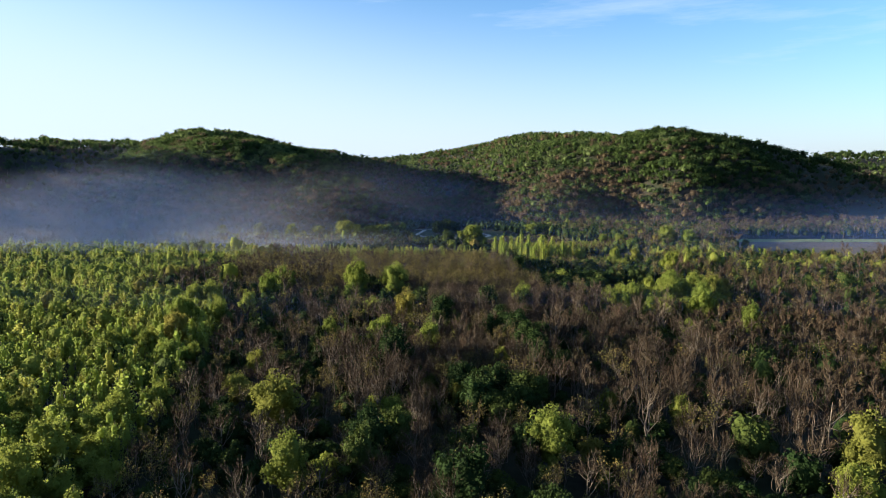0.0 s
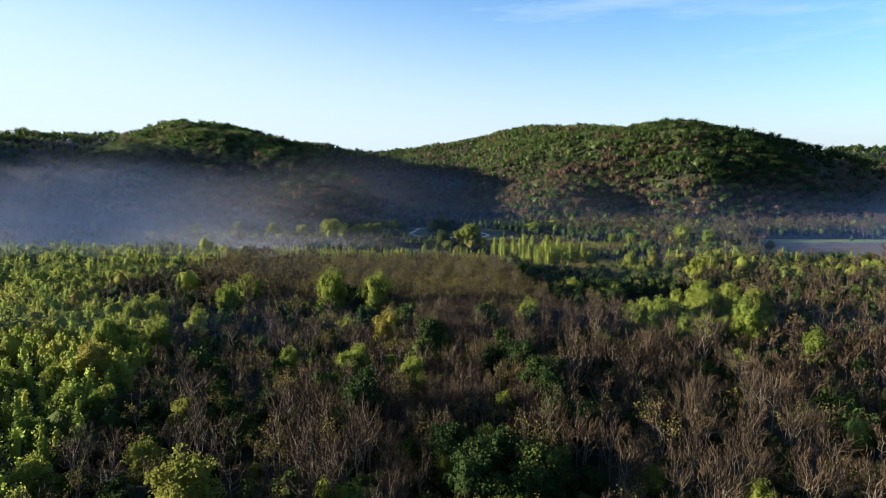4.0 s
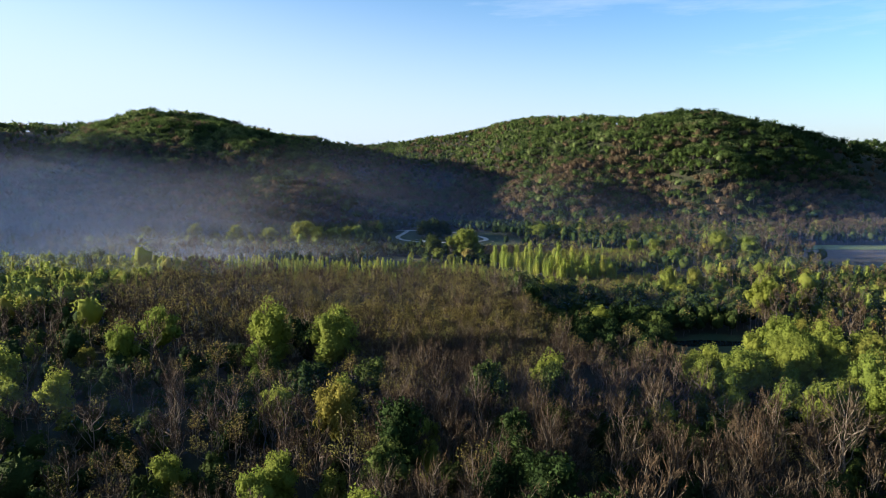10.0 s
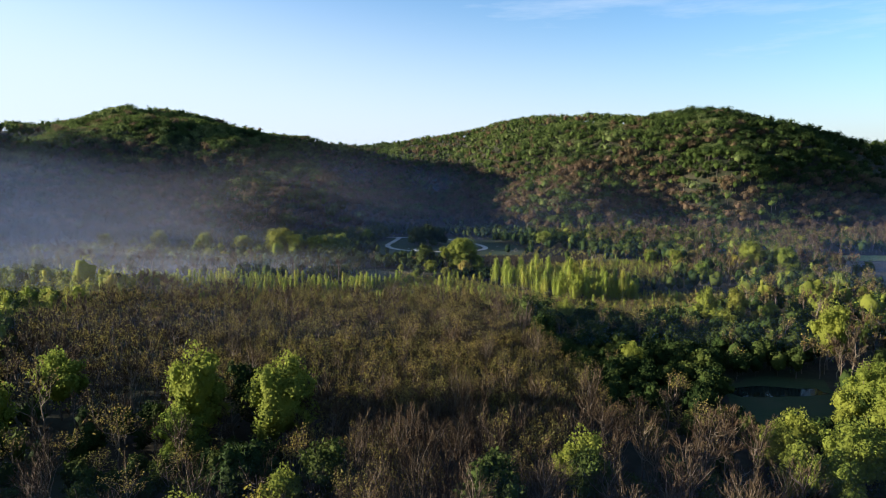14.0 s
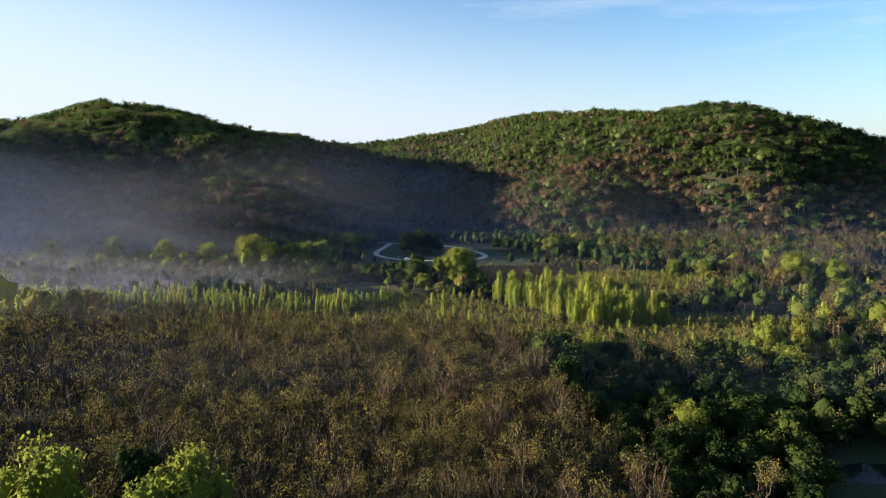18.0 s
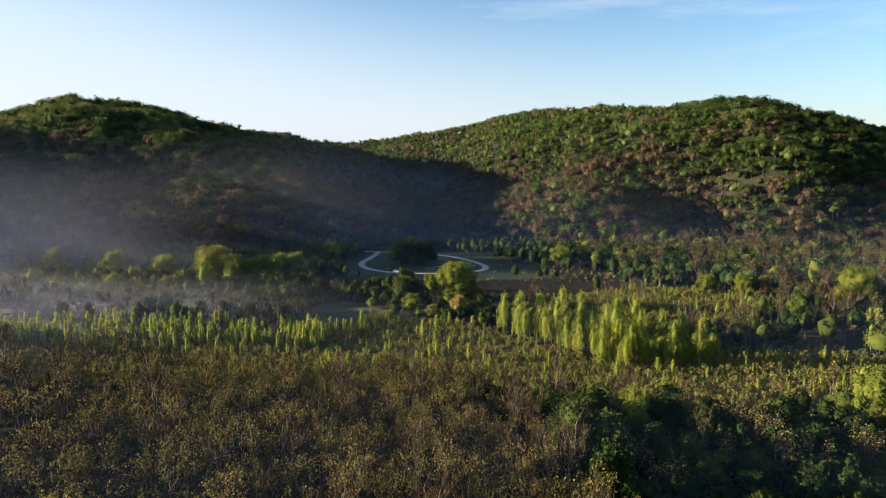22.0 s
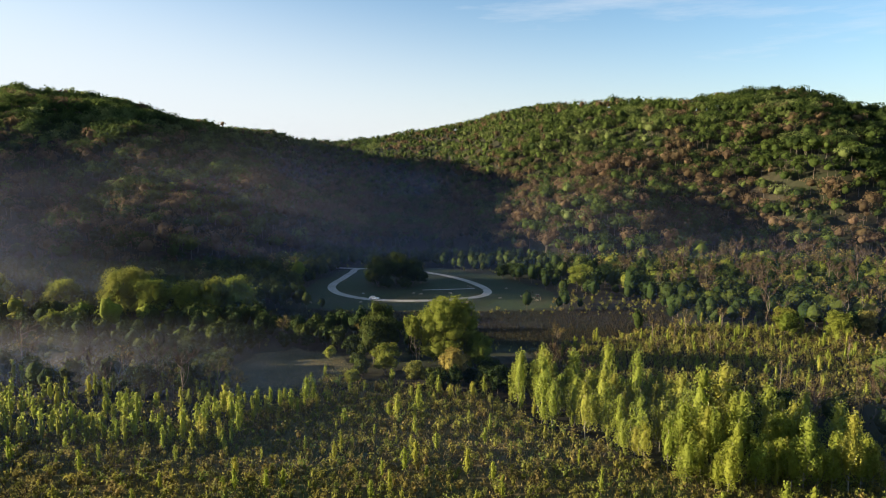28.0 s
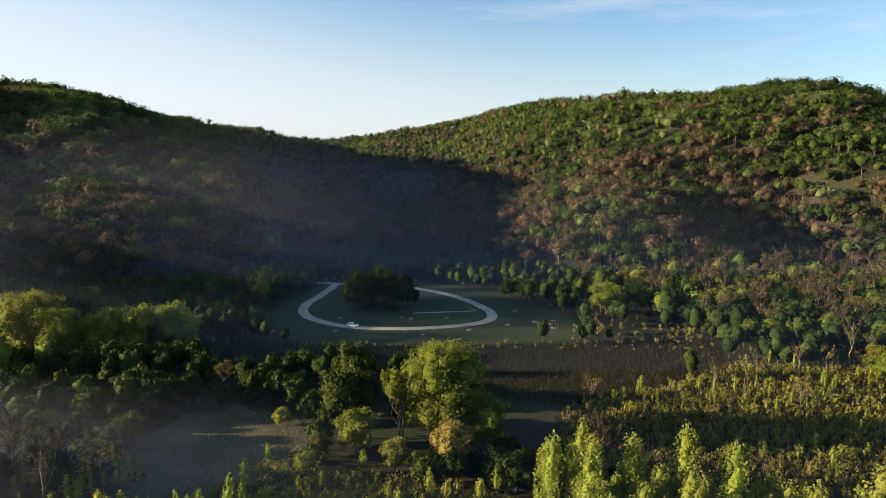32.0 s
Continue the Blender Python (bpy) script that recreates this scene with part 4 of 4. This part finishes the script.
def hill_spots(x0, x1, y0, y1, step, detail, rising=True):
    xs, ys = np.meshgrid(np.arange(x0, x1, step), np.arange(y0, y1, step))
    xs = xs.ravel() + RNG.uniform(-0.7, 0.7, xs.size) * step
    ys = ys.ravel() + RNG.uniform(-0.7, 0.7, ys.size) * step
    z = height(xs, ys)
    ok = z > 1.5 if rising else (z <= 1.5) & ~(in_view(xs, ys) & (ys > 84)) & wood_area(xs, ys)
    return [(random.randrange(len(HILL[detail])), x, y, h, random.uniform(0.7, 1.35) * min(1.3, max(step / 11, 1.0)), random.uniform(0, 6.28)) for x, y, h in zip(xs[ok], ys[ok], z[ok])]


spots = hill_spots(-560, 480, 760, 1120, 7.2, 0)
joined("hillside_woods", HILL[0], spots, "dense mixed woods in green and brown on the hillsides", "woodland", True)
spots2 = hill_spots(-660, 580, 1120, 1760, 9.0, 1) + hill_spots(-1050, -660, 1120, 1760, 15, 1) + hill_spots(580, 900, 1120, 1760, 14, 1) + hill_spots(-1050, -560, 380, 1120, 14, 1) + hill_spots(480, 900, 760, 1120, 12, 1)
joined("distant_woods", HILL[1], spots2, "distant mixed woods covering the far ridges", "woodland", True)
spots3 = hill_spots(-1400, 700, 1760, 2500, 34, 2) + hill_spots(700, 1900, 1600, 2050, 13, 2) + hill_spots(1900, 2600, 1400, 1900, 34, 2)
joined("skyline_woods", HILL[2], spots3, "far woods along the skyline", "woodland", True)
spots4 = hill_spots(-620, 620, -160, 850, 9.8, 2, False)
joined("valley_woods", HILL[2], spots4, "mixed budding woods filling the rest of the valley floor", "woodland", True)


# ------------------------------------------------------------------ things on the picnic ground
def part(name, bm, material, parent, label=""):
    """Links a bmesh as one mesh under a thing or a part."""
    me = bpy.data.meshes.new(name)
    bmesh.ops.recalc_face_normals(bm, faces=bm.faces[:])
    bm.to_mesh(me)
    bm.free()
    me.materials.append(material)
    ob = new(name, me)
    ob.parent = parent
    return tagged(ob, label)


def box(x0, x1, y0, y1, z0, z1, bevel=0.0, bm=None):
    bm = bm or bmesh.new()
    r = bmesh.ops.create_cube(bm, size=1)
    for v in r["verts"]:
        v.co = ((x0 + x1) / 2 + v.co.x * (x1 - x0), (y0 + y1) / 2 + v.co.y * (y1 - y0), (z0 + z1) / 2 + v.co.z * (z1 - z0))
    if bevel:
        bmesh.ops.bevel(bm, geom=bm.edges[:], offset=bevel, segments=2, affect="EDGES")
    return bm


def rod(a, b, r, sides=10):
    bm = bmesh.new()
    a, b = Vector(a), Vector(b)
    m = Matrix.Translation((a + b) / 2) @ (b - a).to_track_quat("Z", "Y").to_matrix().to_4x4()
    bmesh.ops.create_cone(bm, cap_ends=True, segments=sides, radius1=r, radius2=r, depth=(b - a).length, matrix=m)
    return bm


def profile(points, y0, y1, bevel=0.06):
    """A side outline (x, z) drawn out from y0 to y1."""
    bm = bmesh.new()
    near = [bm.verts.new((x, y0, z)) for x, z in points]
    far = [bm.verts.new((x, y1, z)) for x, z in points]
    bm.faces.new(near)
    bm.faces.new(far[::-1])
    for i in range(len(points)):
        j = (i + 1) % len(points)
        bm.faces.new((near[i], far[i], far[j], near[j]))
    bmesh.ops.recalc_face_normals(bm, faces=bm.faces[:])
    bmesh.ops.bevel(bm, geom=[e for e in bm.edges if abs(e.verts[0].co.y - e.verts[1].co.y) < 1e-6], offset=bevel, segments=2, affect="EDGES")
    return bm


# the gravel loop: centre line
LOOP = [(-62, 800), (-64, 786), (-66, 768), (-68, 752), (-67, 740), (-62, 728), (-53, 719), (-42, 713), (-28, 711), (-12, 712.5), (2, 717), (11, 722), (16, 730), (16, 742), (10, 757), (0, 773), (-12, 785), (-26, 794), (-45, 800)]


def smooth_ring(points, n=8):
    p = [Vector((x, y, 0)) for x, y in points]
    out = []
    for i in range(len(p)):
        a, b, c, d = p[i - 1], p[i], p[(i + 1) % len(p)], p[(i + 2) % len(p)]
        for k in range(n):
            t = k / n
            out.append(0.5 * (2 * b + (c - a) * t + (2 * a - 5 * b + 4 * c - d) * t * t + (3 * b - a - 3 * c + d) * t ** 3))
    return out


def ribbon(name, line, half, z, mat, closed, seed):
    rng = random.Random(seed)
    v, f = [], []
    n = len(line)
    for i, p in enumerate(line):
        d = (line[(i + 1) % n] - line[i - 1]) if closed or 0 < i < n - 1 else (line[min(i + 1, n - 1)] - line[max(i - 1, 0)])
        s = Vector((-d.y, d.x, 0)).normalized()
        for k, (side, up) in enumerate(((-1, 0), (-0.8, 0.06), (0.8, 0.06), (1, 0))):
            q = p + s * half * side * (1 + rng.uniform(-0.06, 0.06))
            v.append((q.x, q.y, z + up))
    for i in range(n if closed else n - 1):
        for k in range(3):
            f.append((i * 4 + k, i * 4 + k + 1, ((i + 1) % n) * 4 + k + 1, ((i + 1) % n) * 4 + k))
    ob = mesh_object(name, v, f, [mat], smooth=True)
    if ob.data.polygons[1].normal.z < 0:
        ob.data.flip_normals()
    return ob


road = ribbon("road", smooth_ring(LOOP), 2.2, 0.10, M_GRAVEL, True, 3)
tagged(road, "pale gravel loop drive round the picnic lawn", "road", kind="structure")
drive = ribbon("road", [Vector((-62, 801, 0)), Vector((-78, 803, 0)), Vector((-100, 800, 0)), Vector((-140, 790, 0))], 2.0, 0.10, M_GRAVEL, False, 4)
tagged(drive, "gravel drive leading off the loop under the trees", "road", kind="structure")
path_strip = ribbon("path", [Vector((-18, 737, 0)), Vector((-8, 739, 0)), Vector((2, 741, 0)), Vector((10, 743, 0))], 0.7, 0.10, M_GRAVEL, False, 5)
tagged(path_strip, "narrow pale gravel path across the lawn", "path", kind="structure")


def suv():
    """A white sport utility car, nose towards +x."""
    top = tagged(new("car"), "white sport utility car parked on the gravel loop", "car")
    part("body", profile([(-2.3, 0.38), (-2.34, 0.75), (-2.28, 1.05), (1.0, 1.08), (2.05, 0.95), (2.3, 0.78), (2.34, 0.45), (2.2, 0.32), (-2.2, 0.30)], -0.92, 0.92, 0.07), M_PAINT, top)
    cabin = part("cabin", profile([(-2.22, 1.0), (-2.05, 1.5), (-1.8, 1.66), (0.0, 1.69), (0.35, 1.6), (1.1, 1.04)], -0.80, 0.80, 0.08), M_PAINT, top)
    for y0, y1 in ((-0.815, -0.79), (0.79, 0.815)):
        for pts in ([(-1.95, 1.12), (-1.85, 1.48), (-1.1, 1.55), (-1.1, 1.12)], [(-1.0, 1.12), (-1.0, 1.56), (-0.15, 1.57), (-0.15, 1.12)], [(-0.05, 1.12), (-0.05, 1.56), (0.28, 1.50), (0.85, 1.12)]):
            part("side_window", profile(pts, y0, y1, 0.004), M_DARKGLASS, cabin, "dark tinted side window")
    part("windscreen", profile([(0.40, 1.56), (0.46, 1.56), (1.10, 1.10), (1.04, 1.08)], -0.70, 0.70, 0.004), M_DARKGLASS, cabin, "dark raked windscreen")
    part("rear_window", profile([(-2.22, 1.15), (-2.17, 1.15), (-2.06, 1.48), (-2.11, 1.48)], -0.66, 0.66, 0.004), M_DARKGLASS, cabin, "dark rear window")
    for y in (-0.6, 0.6):
        part("roof_rail", rod((-1.8, y, 1.74), (0.0, y, 1.74), 0.025, 8), M_RUBBER, cabin, "black roof rail")
    for x in (-1.42, 1.42):
        for y, out in ((-0.90, -1), (0.90, 1)):
            wheel = tagged(new("wheel"), "black tyre on an alloy rim")
            wheel.parent = top
            wheel.location = (x, y, 0.36)
            part("tyre", rod((0, -0.11, 0), (0, 0.11, 0), 0.36, 20), M_RUBBER, wheel)
            part("rim", rod((0, out * 0.06, 0), (0, out * 0.125, 0), 0.23, 14), M_ALLOY, wheel, "silver alloy rim")
    for y in (-0.66, 0.66):
        part("headlight", box(2.22, 2.34, y - 0.2, y + 0.2, 0.72, 0.86, 0.02), M_HEAD, top, "clear headlight")
        part("tail_light", box(-2.36, -2.26, y - 0.14, y + 0.14, 0.80, 1.06, 0.02), M_TAIL, top, "red tail light")
        part("door_mirror", box(0.62, 0.80, y * 1.55 - 0.08, y * 1.55 + 0.08, 1.08, 1.24, 0.03), M_PAINT, top, "white door mirror")
    part("bumper", box(2.28, 2.40, -0.85, 0.85, 0.36, 0.56, 0.04), M_RUBBER, top, "black front bumper")
    return top


car = suv()
car.matrix_basis = pose(-40.4, 712.6, 0.17, 0, 0, -7)


def picnic_table():
    top = tagged(new("picnic_table"), "weathered wooden picnic table with fixed benches on the lawn", "picnic table", group="picnic tables on the lawn")
    for i in range(5):
        part("board", box(-0.95, 0.95, -0.38 + i * 0.155, -0.24 + i * 0.155, 0.72, 0.76, 0.008), M_WOOD, top)
    for y in (-0.78, 0.64):
        part("bench", box(-0.95, 0.95, y, y + 0.14, 0.42, 0.46, 0.008), M_WOOD, top)
        part("bench", box(-0.95, 0.95, y + (0.15 if y < 0 else -0.15), y + 0.14 + (0.15 if y < 0 else -0.15), 0.42, 0.46, 0.008), M_WOOD, top)
    for x in (-0.7, 0.7):
        part("cross_beam", box(x - 0.025, x + 0.025, -0.75, 0.75, 0.36, 0.42), M_WOOD, top)
        for s in (-1, 1):
            part("leg", rod((x, s * 0.62, 0), (x, s * 0.2, 0.72), 0.05, 6), M_WOOD, top)
    return top


table = picnic_table()
spots = [(-74, 709, 15), (-46, 705, 80), (-19, 706.5, 10), (6, 709, 20), (-22, 727, 75), (-18, 725.5, 60), (-3, 728, 10), (22, 718, 40), (34, 722, 12), (-70, 703, 100), (40, 714, 30), (27, 742, 70)]
for i, (x, y, a) in enumerate(spots):
    if i:
        copy_thing(table, pose(x, y, 0.05, 0, 0, a))
table.matrix_basis = pose(spots[0][0], spots[0][1], 0.05, 0, 0, spots[0][2])


def rail_barrier(n):
    top = tagged(new("rail_barrier"), "low wooden rail barrier on posts beside the drive", "barrier")
    for i in range(n + 1):
        part("post", box(i * 2 - 0.09, i * 2 + 0.09, -0.09, 0.09, -0.2, 0.85, 0.015), M_WOOD, top)
    for i in range(n):
        part("rail", rod((i * 2 + 0.09, 0, 0.62), (i * 2 + 1.91, 0, 0.62), 0.07, 8), M_WOOD, top)
    return top


rail_barrier(3).matrix_basis = pose(6, 748, 0.05, 0, 0, -55)
rail_barrier(4).matrix_basis = pose(33, 724, 0.05, 0, 0, -35)
rail_barrier(2).matrix_basis = pose(-64, 757, 0.05, 0, 0, 70)


def notice_board():
    top = tagged(new("notice_board"), "small brown notice board on two wooden posts", "sign")
    for x in (-0.75, 0.75):
        part("post", box(x - 0.06, x + 0.06, -0.06, 0.06, -0.2, 1.9, 0.01), M_WOOD, top)
    part("panel", box(-0.85, 0.85, -0.10, -0.062, 0.95, 1.75, 0.01), M_SIGN, top, "brown painted panel")
    part("roof", box(-1.0, 1.0, -0.3, 0.3, 1.9, 1.97, 0.02), M_WOOD, top, "little shingled roof board")
    return top


notice_board().matrix_basis = pose(41, 720, 0.05, 0, 0, 20)


def fire_ring():
    top = tagged(new("fire_ring"), "round ring of grey stones for camp fires", "fire ring", group="fire rings on the lawn")
    for i in range(9):
        a = i * 6.283 / 9
        bm = bmesh.new()
        bmesh.ops.create_icosphere(bm, subdivisions=1, radius=0.2, matrix=Matrix.Translation((math.cos(a) * 0.65, math.sin(a) * 0.65, 0.1)) @ Matrix.Diagonal((1, 1.1, 0.8, 1)))
        part("stone", bm, M_STONE, top)
    return top


ring = fire_ring()
copy_thing(ring, pose(-12, 703, 0.05))
ring.matrix_basis = pose(-48, 727, 0.05)
sign_post = tagged(new("marker_post"), "thin pale wooden marker post in the lawn", "post", group="marker posts")
part("shaft", box(-0.07, 0.07, -0.07, 0.07, -0.2, 1.8, 0.01), M_WOOD, sign_post)
part("plate", box(-0.16, 0.16, -0.1, -0.072, 1.3, 1.7, 0.005), M_SIGN, sign_post, "small brown plate")
copy_thing(sign_post, pose(-79, 708, 0.05, 0, 0, 30))
copy_thing(sign_post, pose(42, 716, 0.05, 0, 0, -20))
sign_post.matrix_basis = pose(-9, 737, 0.05)


# ------------------------------------------------------------------ the big cottonwood group at the meadow's end
def big_tree(name, seed, high, wide, leaves, size, low, count, lean, mat, label, x, y, stems=1):
    top = tagged(new(name), label, "tree")
    rng = np.random.default_rng(seed)
    wood, (lv, lf) = broadleaf(seed, high, wide, leaves, size, low, count, lean)
    for k, (wv, wf) in enumerate(wood):
        mesh_object("limb" if k else "trunk", wv, wf, [M_BARK], top)
    for k in range(stems - 1):
        a = k * 2.1 + 0.6
        v, f = limb(rng, (0.3 * math.cos(a), 0.3 * math.sin(a), 0), (math.cos(a) * wide * 0.5, math.sin(a) * wide * 0.4, high * 0.72), high * 0.013, high * 0.004, 5, 5, 0.05)
        mesh_object("stem", v, f, [M_BARK], top)
    mesh_object("crown", lv, lf, [mat], top)
    top.matrix_basis = pose(x, y, 0, 0, 0, 20 * seed % 360)
    return top


big_tree("cottonwood", 9, 26.0, 11.8, 9000, 0.46, 0.04, 30, 0.0, M_SPRING, "tall many-stemmed cottonwood in yellow-green leaf at the meadow's end", -2, 611, 5)
big_tree("leafing_tree", 18, 20.0, 3.6, 900, 0.46, 0.45, 6, -0.12, M_SPRING, "slim leaning tree in yellow leaf beside the cottonwood", -12, 607, 2)
big_tree("leafing_tree", 21, 11.5, 5.6, 1900, 0.34, 0.04, 10, 0.0, M_SPRING, "round low tree in olive leaf beside the cottonwood", -22, 603, 3)
big_tree("leafing_tree", 22, 13.0, 6.0, 2400, 0.34, 0.04, 10, 0.0, M_BUD, "round bushy tree in brownish spring leaf before the cottonwood", 0, 594, 3)
big_tree("leafing_tree", 23, 6.0, 3.0, 800, 0.34, 0.04, 8, 0.0, M_SPRING, "small round bush-like tree at the clearing's edge", -31, 592, 2)
big_tree("leafing_tree", 24, 5.5, 2.8, 750, 0.34, 0.04, 8, 0.0, M_SPRING, "small round tree at the edge of the pale clearing", -43, 617, 2)
big_tree("willow", 25, 20.0, 9.5, 5200, 0.42, 0.10, 16, 0.0, M_SPRING, "broad old willow in bright leaf by the slough", 108, 352, 4)
big_tree("willow", 26, 17.0, 7.5, 3800, 0.42, 0.10, 14, 0.0, M_SPRING, "broad willow in golden spring leaf by the slough", 122, 342, 4)
big_tree("leafing_tree", 27, 15.0, 5.5, 2200, 0.36, 0.02, 12, 0.0, M_SPRING, "leafy tree on the sunny side of the cottonwood", 8, 606, 3)
big_tree("leafing_tree", 28, 8.0, 4.0, 1300, 0.36, 0.02, 10, 0.0, M_SCRUB, "low olive thicket tree before the cottonwood", -12, 595, 3)
big_tree("leafing_tree", 29, 7.0, 3.6, 1100, 0.36, 0.02, 10, 0.0, M_SCRUB, "low olive thicket tree at the meadow's end", 10, 589, 3)

# willows with sunlit heads beyond the mist, trees round the lawn, and the group by the field
for seed, x, y, high, wide, leaves, mat, label in (
        (31, -138, 664, 25.0, 13.5, 4600, M_SPRING, "broad willow in bright leaf rising from the mist"),
        (32, -126, 660, 21.0, 10.0, 3000, M_SPRING, "willow in bright leaf beside its broader neighbour"),
        (33, -112, 663, 20.0, 9.0, 2600, M_SPRING, "willow in yellow-green leaf in a row behind the clearing"),
        (34, -103, 665, 20.5, 8.5, 2500, M_SPRING, "willow in yellow-green leaf in a row behind the clearing"),
        (35, -94, 668, 21.0, 9.0, 2600, M_SPRING, "willow at the end of a sunlit row"),
        (36, -168, 668, 19.0, 9.5, 2600, M_SPRING, "willow in bright leaf standing in the mist"),
        (71, -196, 666, 21.0, 7.5, 1800, M_SPRING, "willow in bright leaf standing in the mist"),
        (72, -232, 670, 22.0, 8.0, 1900, M_SPRING, "willow in yellow-green leaf standing in the mist"),
        (73, -270, 662, 20.0, 8.0, 1800, M_SPRING, "willow in yellow-green leaf at the edge of the misty field"),
        (37, 67, 740, 15.0, 9.0, 2600, M_SPRING, "round maple in fresh green leaf beside the lawn"),
        (38, 82, 752, 14.0, 8.0, 1800, M_GREEN, "round dark green tree beside the lawn"),
        (39, 27, 773, 9.5, 5.0, 1000, M_GREEN, "low green tree at the lawn's far edge"),
        (40, 38, 775, 9.0, 4.5, 900, M_SPRING, "low yellow-green tree at the lawn's far edge"),
        (41, 184, 613, 26.0, 10.5, 3000, M_SPRING, "tall round tree in bright leaf near the field"),
        (42, 202, 606, 23.0, 9.0, 2300, M_SPRING, "round tree in bright leaf near the field"),
        (43, 171, 604, 17.0, 6.5, 1500, M_SPRING, "round tree in olive leaf near the field"),
        (44, -42, 745, 18.0, 8.5, 1700, M_GREEN, "dark leafy tree standing inside the gravel loop"),
        (45, -33, 751, 20.0, 8.5, 1800, M_GREEN, "dark leafy tree standing inside the gravel loop"),
        (46, -24, 748, 17.0, 7.5, 1500, M_GREEN, "dark leafy tree standing inside the gravel loop"),
        (47, -30, 760, 15.0, 6.0, 1200, M_GREEN, "dark leafy tree at the back of the gravel loop"),
        (51, -38, 740, 7.0, 5.0, 700, M_GREEN, "low dark thicket under the trees of the loop"),
        (52, -28, 741, 6.5, 5.0, 700, M_GREEN, "low dark thicket under the trees of the loop"),
        (53, -46, 750, 8.0, 5.5, 800, M_GREEN, "low dark thicket under the trees of the loop"),
        (54, -20, 754, 8.0, 5.0, 800, M_GREEN, "low dark thicket under the trees of the loop"),
        (61, 115, 744, 12, 6.5, 1500, M_SPRING, "round tree in fresh leaf at the foot of the hill"),
        (62, 131, 717, 12, 6.5, 1500, M_THICK, "round olive tree between scrub and hill"),
        (63, 139, 697, 12.5, 6.0, 1500, M_THICK, "tall round olive tree above the scrub"),
        (64, 133, 659, 12, 6, 1500, M_SPRING, "round yellow-green tree above the scrub"),
        (65, 181, 723, 13, 7, 1500, M_THICK, "broad olive tree at the foot of the hill"),
        (66, 34, 772, 10, 6, 1500, M_GREEN, "low dark tree behind the lawn"),
        (67, 94, 719, 10, 6, 1500, M_GREEN, "low dark green tree beside the lawn"),
        (68, 130, 748, 11, 6, 1500, M_THICK, "round olive tree at the foot of the hill"),
        (69, 158, 747, 12, 6.5, 1500, M_THICK, "round tree in olive leaf at the foot of the hill"),
        (70, 174, 738, 11, 6, 1500, M_BUD, "round brownish tree at the foot of the hill"),
        (48, 147, 646, 14.0, 6.0, 1400, M_SPRING, "round tree in yellow-green leaf above the scrub"),
        (49, 160, 652, 13.0, 5.5, 1200, M_BUD, "round tree in olive leaf above the scrub"),
        (50, 132, 656, 11.0, 5.0, 1000, M_SPRING, "low round tree in yellow-green leaf above the scrub")):
    big_tree("willow" if seed < 37 or seed in (71, 72, 73) else "leafing_tree", seed, high, wide, int(leaves * 1.5), 0.46, 0.02, 12, 0.0, mat, label, x, y, 2)


# ------------------------------------------------------------------ grass of the open ground
def tufts(name, poly, step, high, mat, label, seed, slim=1.0):
    """Upright blades in tufts, far too many to count."""
    rng = np.random.default_rng(seed)
    bx, by = [p[0] for p in poly], [p[1] for p in poly]
    xs, ys = np.meshgrid(np.arange(min(bx), max(bx), step), np.arange(min(by), max(by), step))
    xs, ys = xs.ravel() + rng.uniform(-0.5, 0.5, xs.size) * step, ys.ravel() + rng.uniform(-0.5, 0.5, ys.size) * step
    ok = inside(poly, xs, ys)
    xs, ys = xs[ok], ys[ok]
    n = len(xs)
    a = rng.uniform(0, 6.28, n)
    h, w = high * rng.uniform(0.5, 1.3, n), high * rng.uniform(0.14, 0.34, n) * slim
    dx, dy = np.cos(a) * w, np.sin(a) * w
    lx, ly = rng.normal(size=n) * high * 0.3, rng.normal(size=n) * high * 0.3
    z = np.zeros(n)
    v = np.stack([np.stack([xs - dx, ys - dy, z], 1), np.stack([xs + dx, ys + dy, z], 1), np.stack([xs + dx * 0.6 + lx, ys + dy * 0.6 + ly, h], 1), np.stack([xs - dx * 0.6 + lx, ys - dy * 0.6 + ly, h * 0.8], 1)], 1).reshape(-1, 3)
    ob = mesh_object(name, v, np.arange(n * 4).reshape(-1, 4), [mat], tone=np.repeat(rng.random(n), 4))
    return tagged(ob, label, "grass", kind="stuff")


M_DRYGRASS = foliage("dry_grass", [(0.0, (0.20, 0.150, 0.062)), (0.5, (0.27, 0.205, 0.085)), (1.0, (0.15, 0.140, 0.050))], 0.45)
# reed colour darkened to stand in for the hill's shadow on the strip
M_SHADED_REED = foliage("shade_darkened_reeds", [(0.0, (0.030, 0.021, 0.012)), (0.5, (0.038, 0.029, 0.015)), (1.0, (0.025, 0.026, 0.012))], 0.2)
tufts("meadow_grass", SCRUB, 0.95, 0.75, M_DRYGRASS, "dry brown and olive grass between the shrubs", 41)
tufts("clearing_grass", CLEARING, 0.7, 0.35, M_DRYGRASS, "short pale dry grass of the clearing", 42)
tufts("marsh_reeds", DARKSTRIP, 0.55, 0.9, M_SHADED_REED, "brown reeds of the marsh strip, darkened to imitate hill shadow", 43, 0.35)
tufts("band_grass", BAND, 1.4, 0.7, M_DRYGRASS, "dry grass under the sapling row", 44)
tufts("scrub_grass", RSCRUB, 0.9, 0.9, M_DRYGRASS, "olive grass between the bushes of the damp scrub", 45, 0.7)
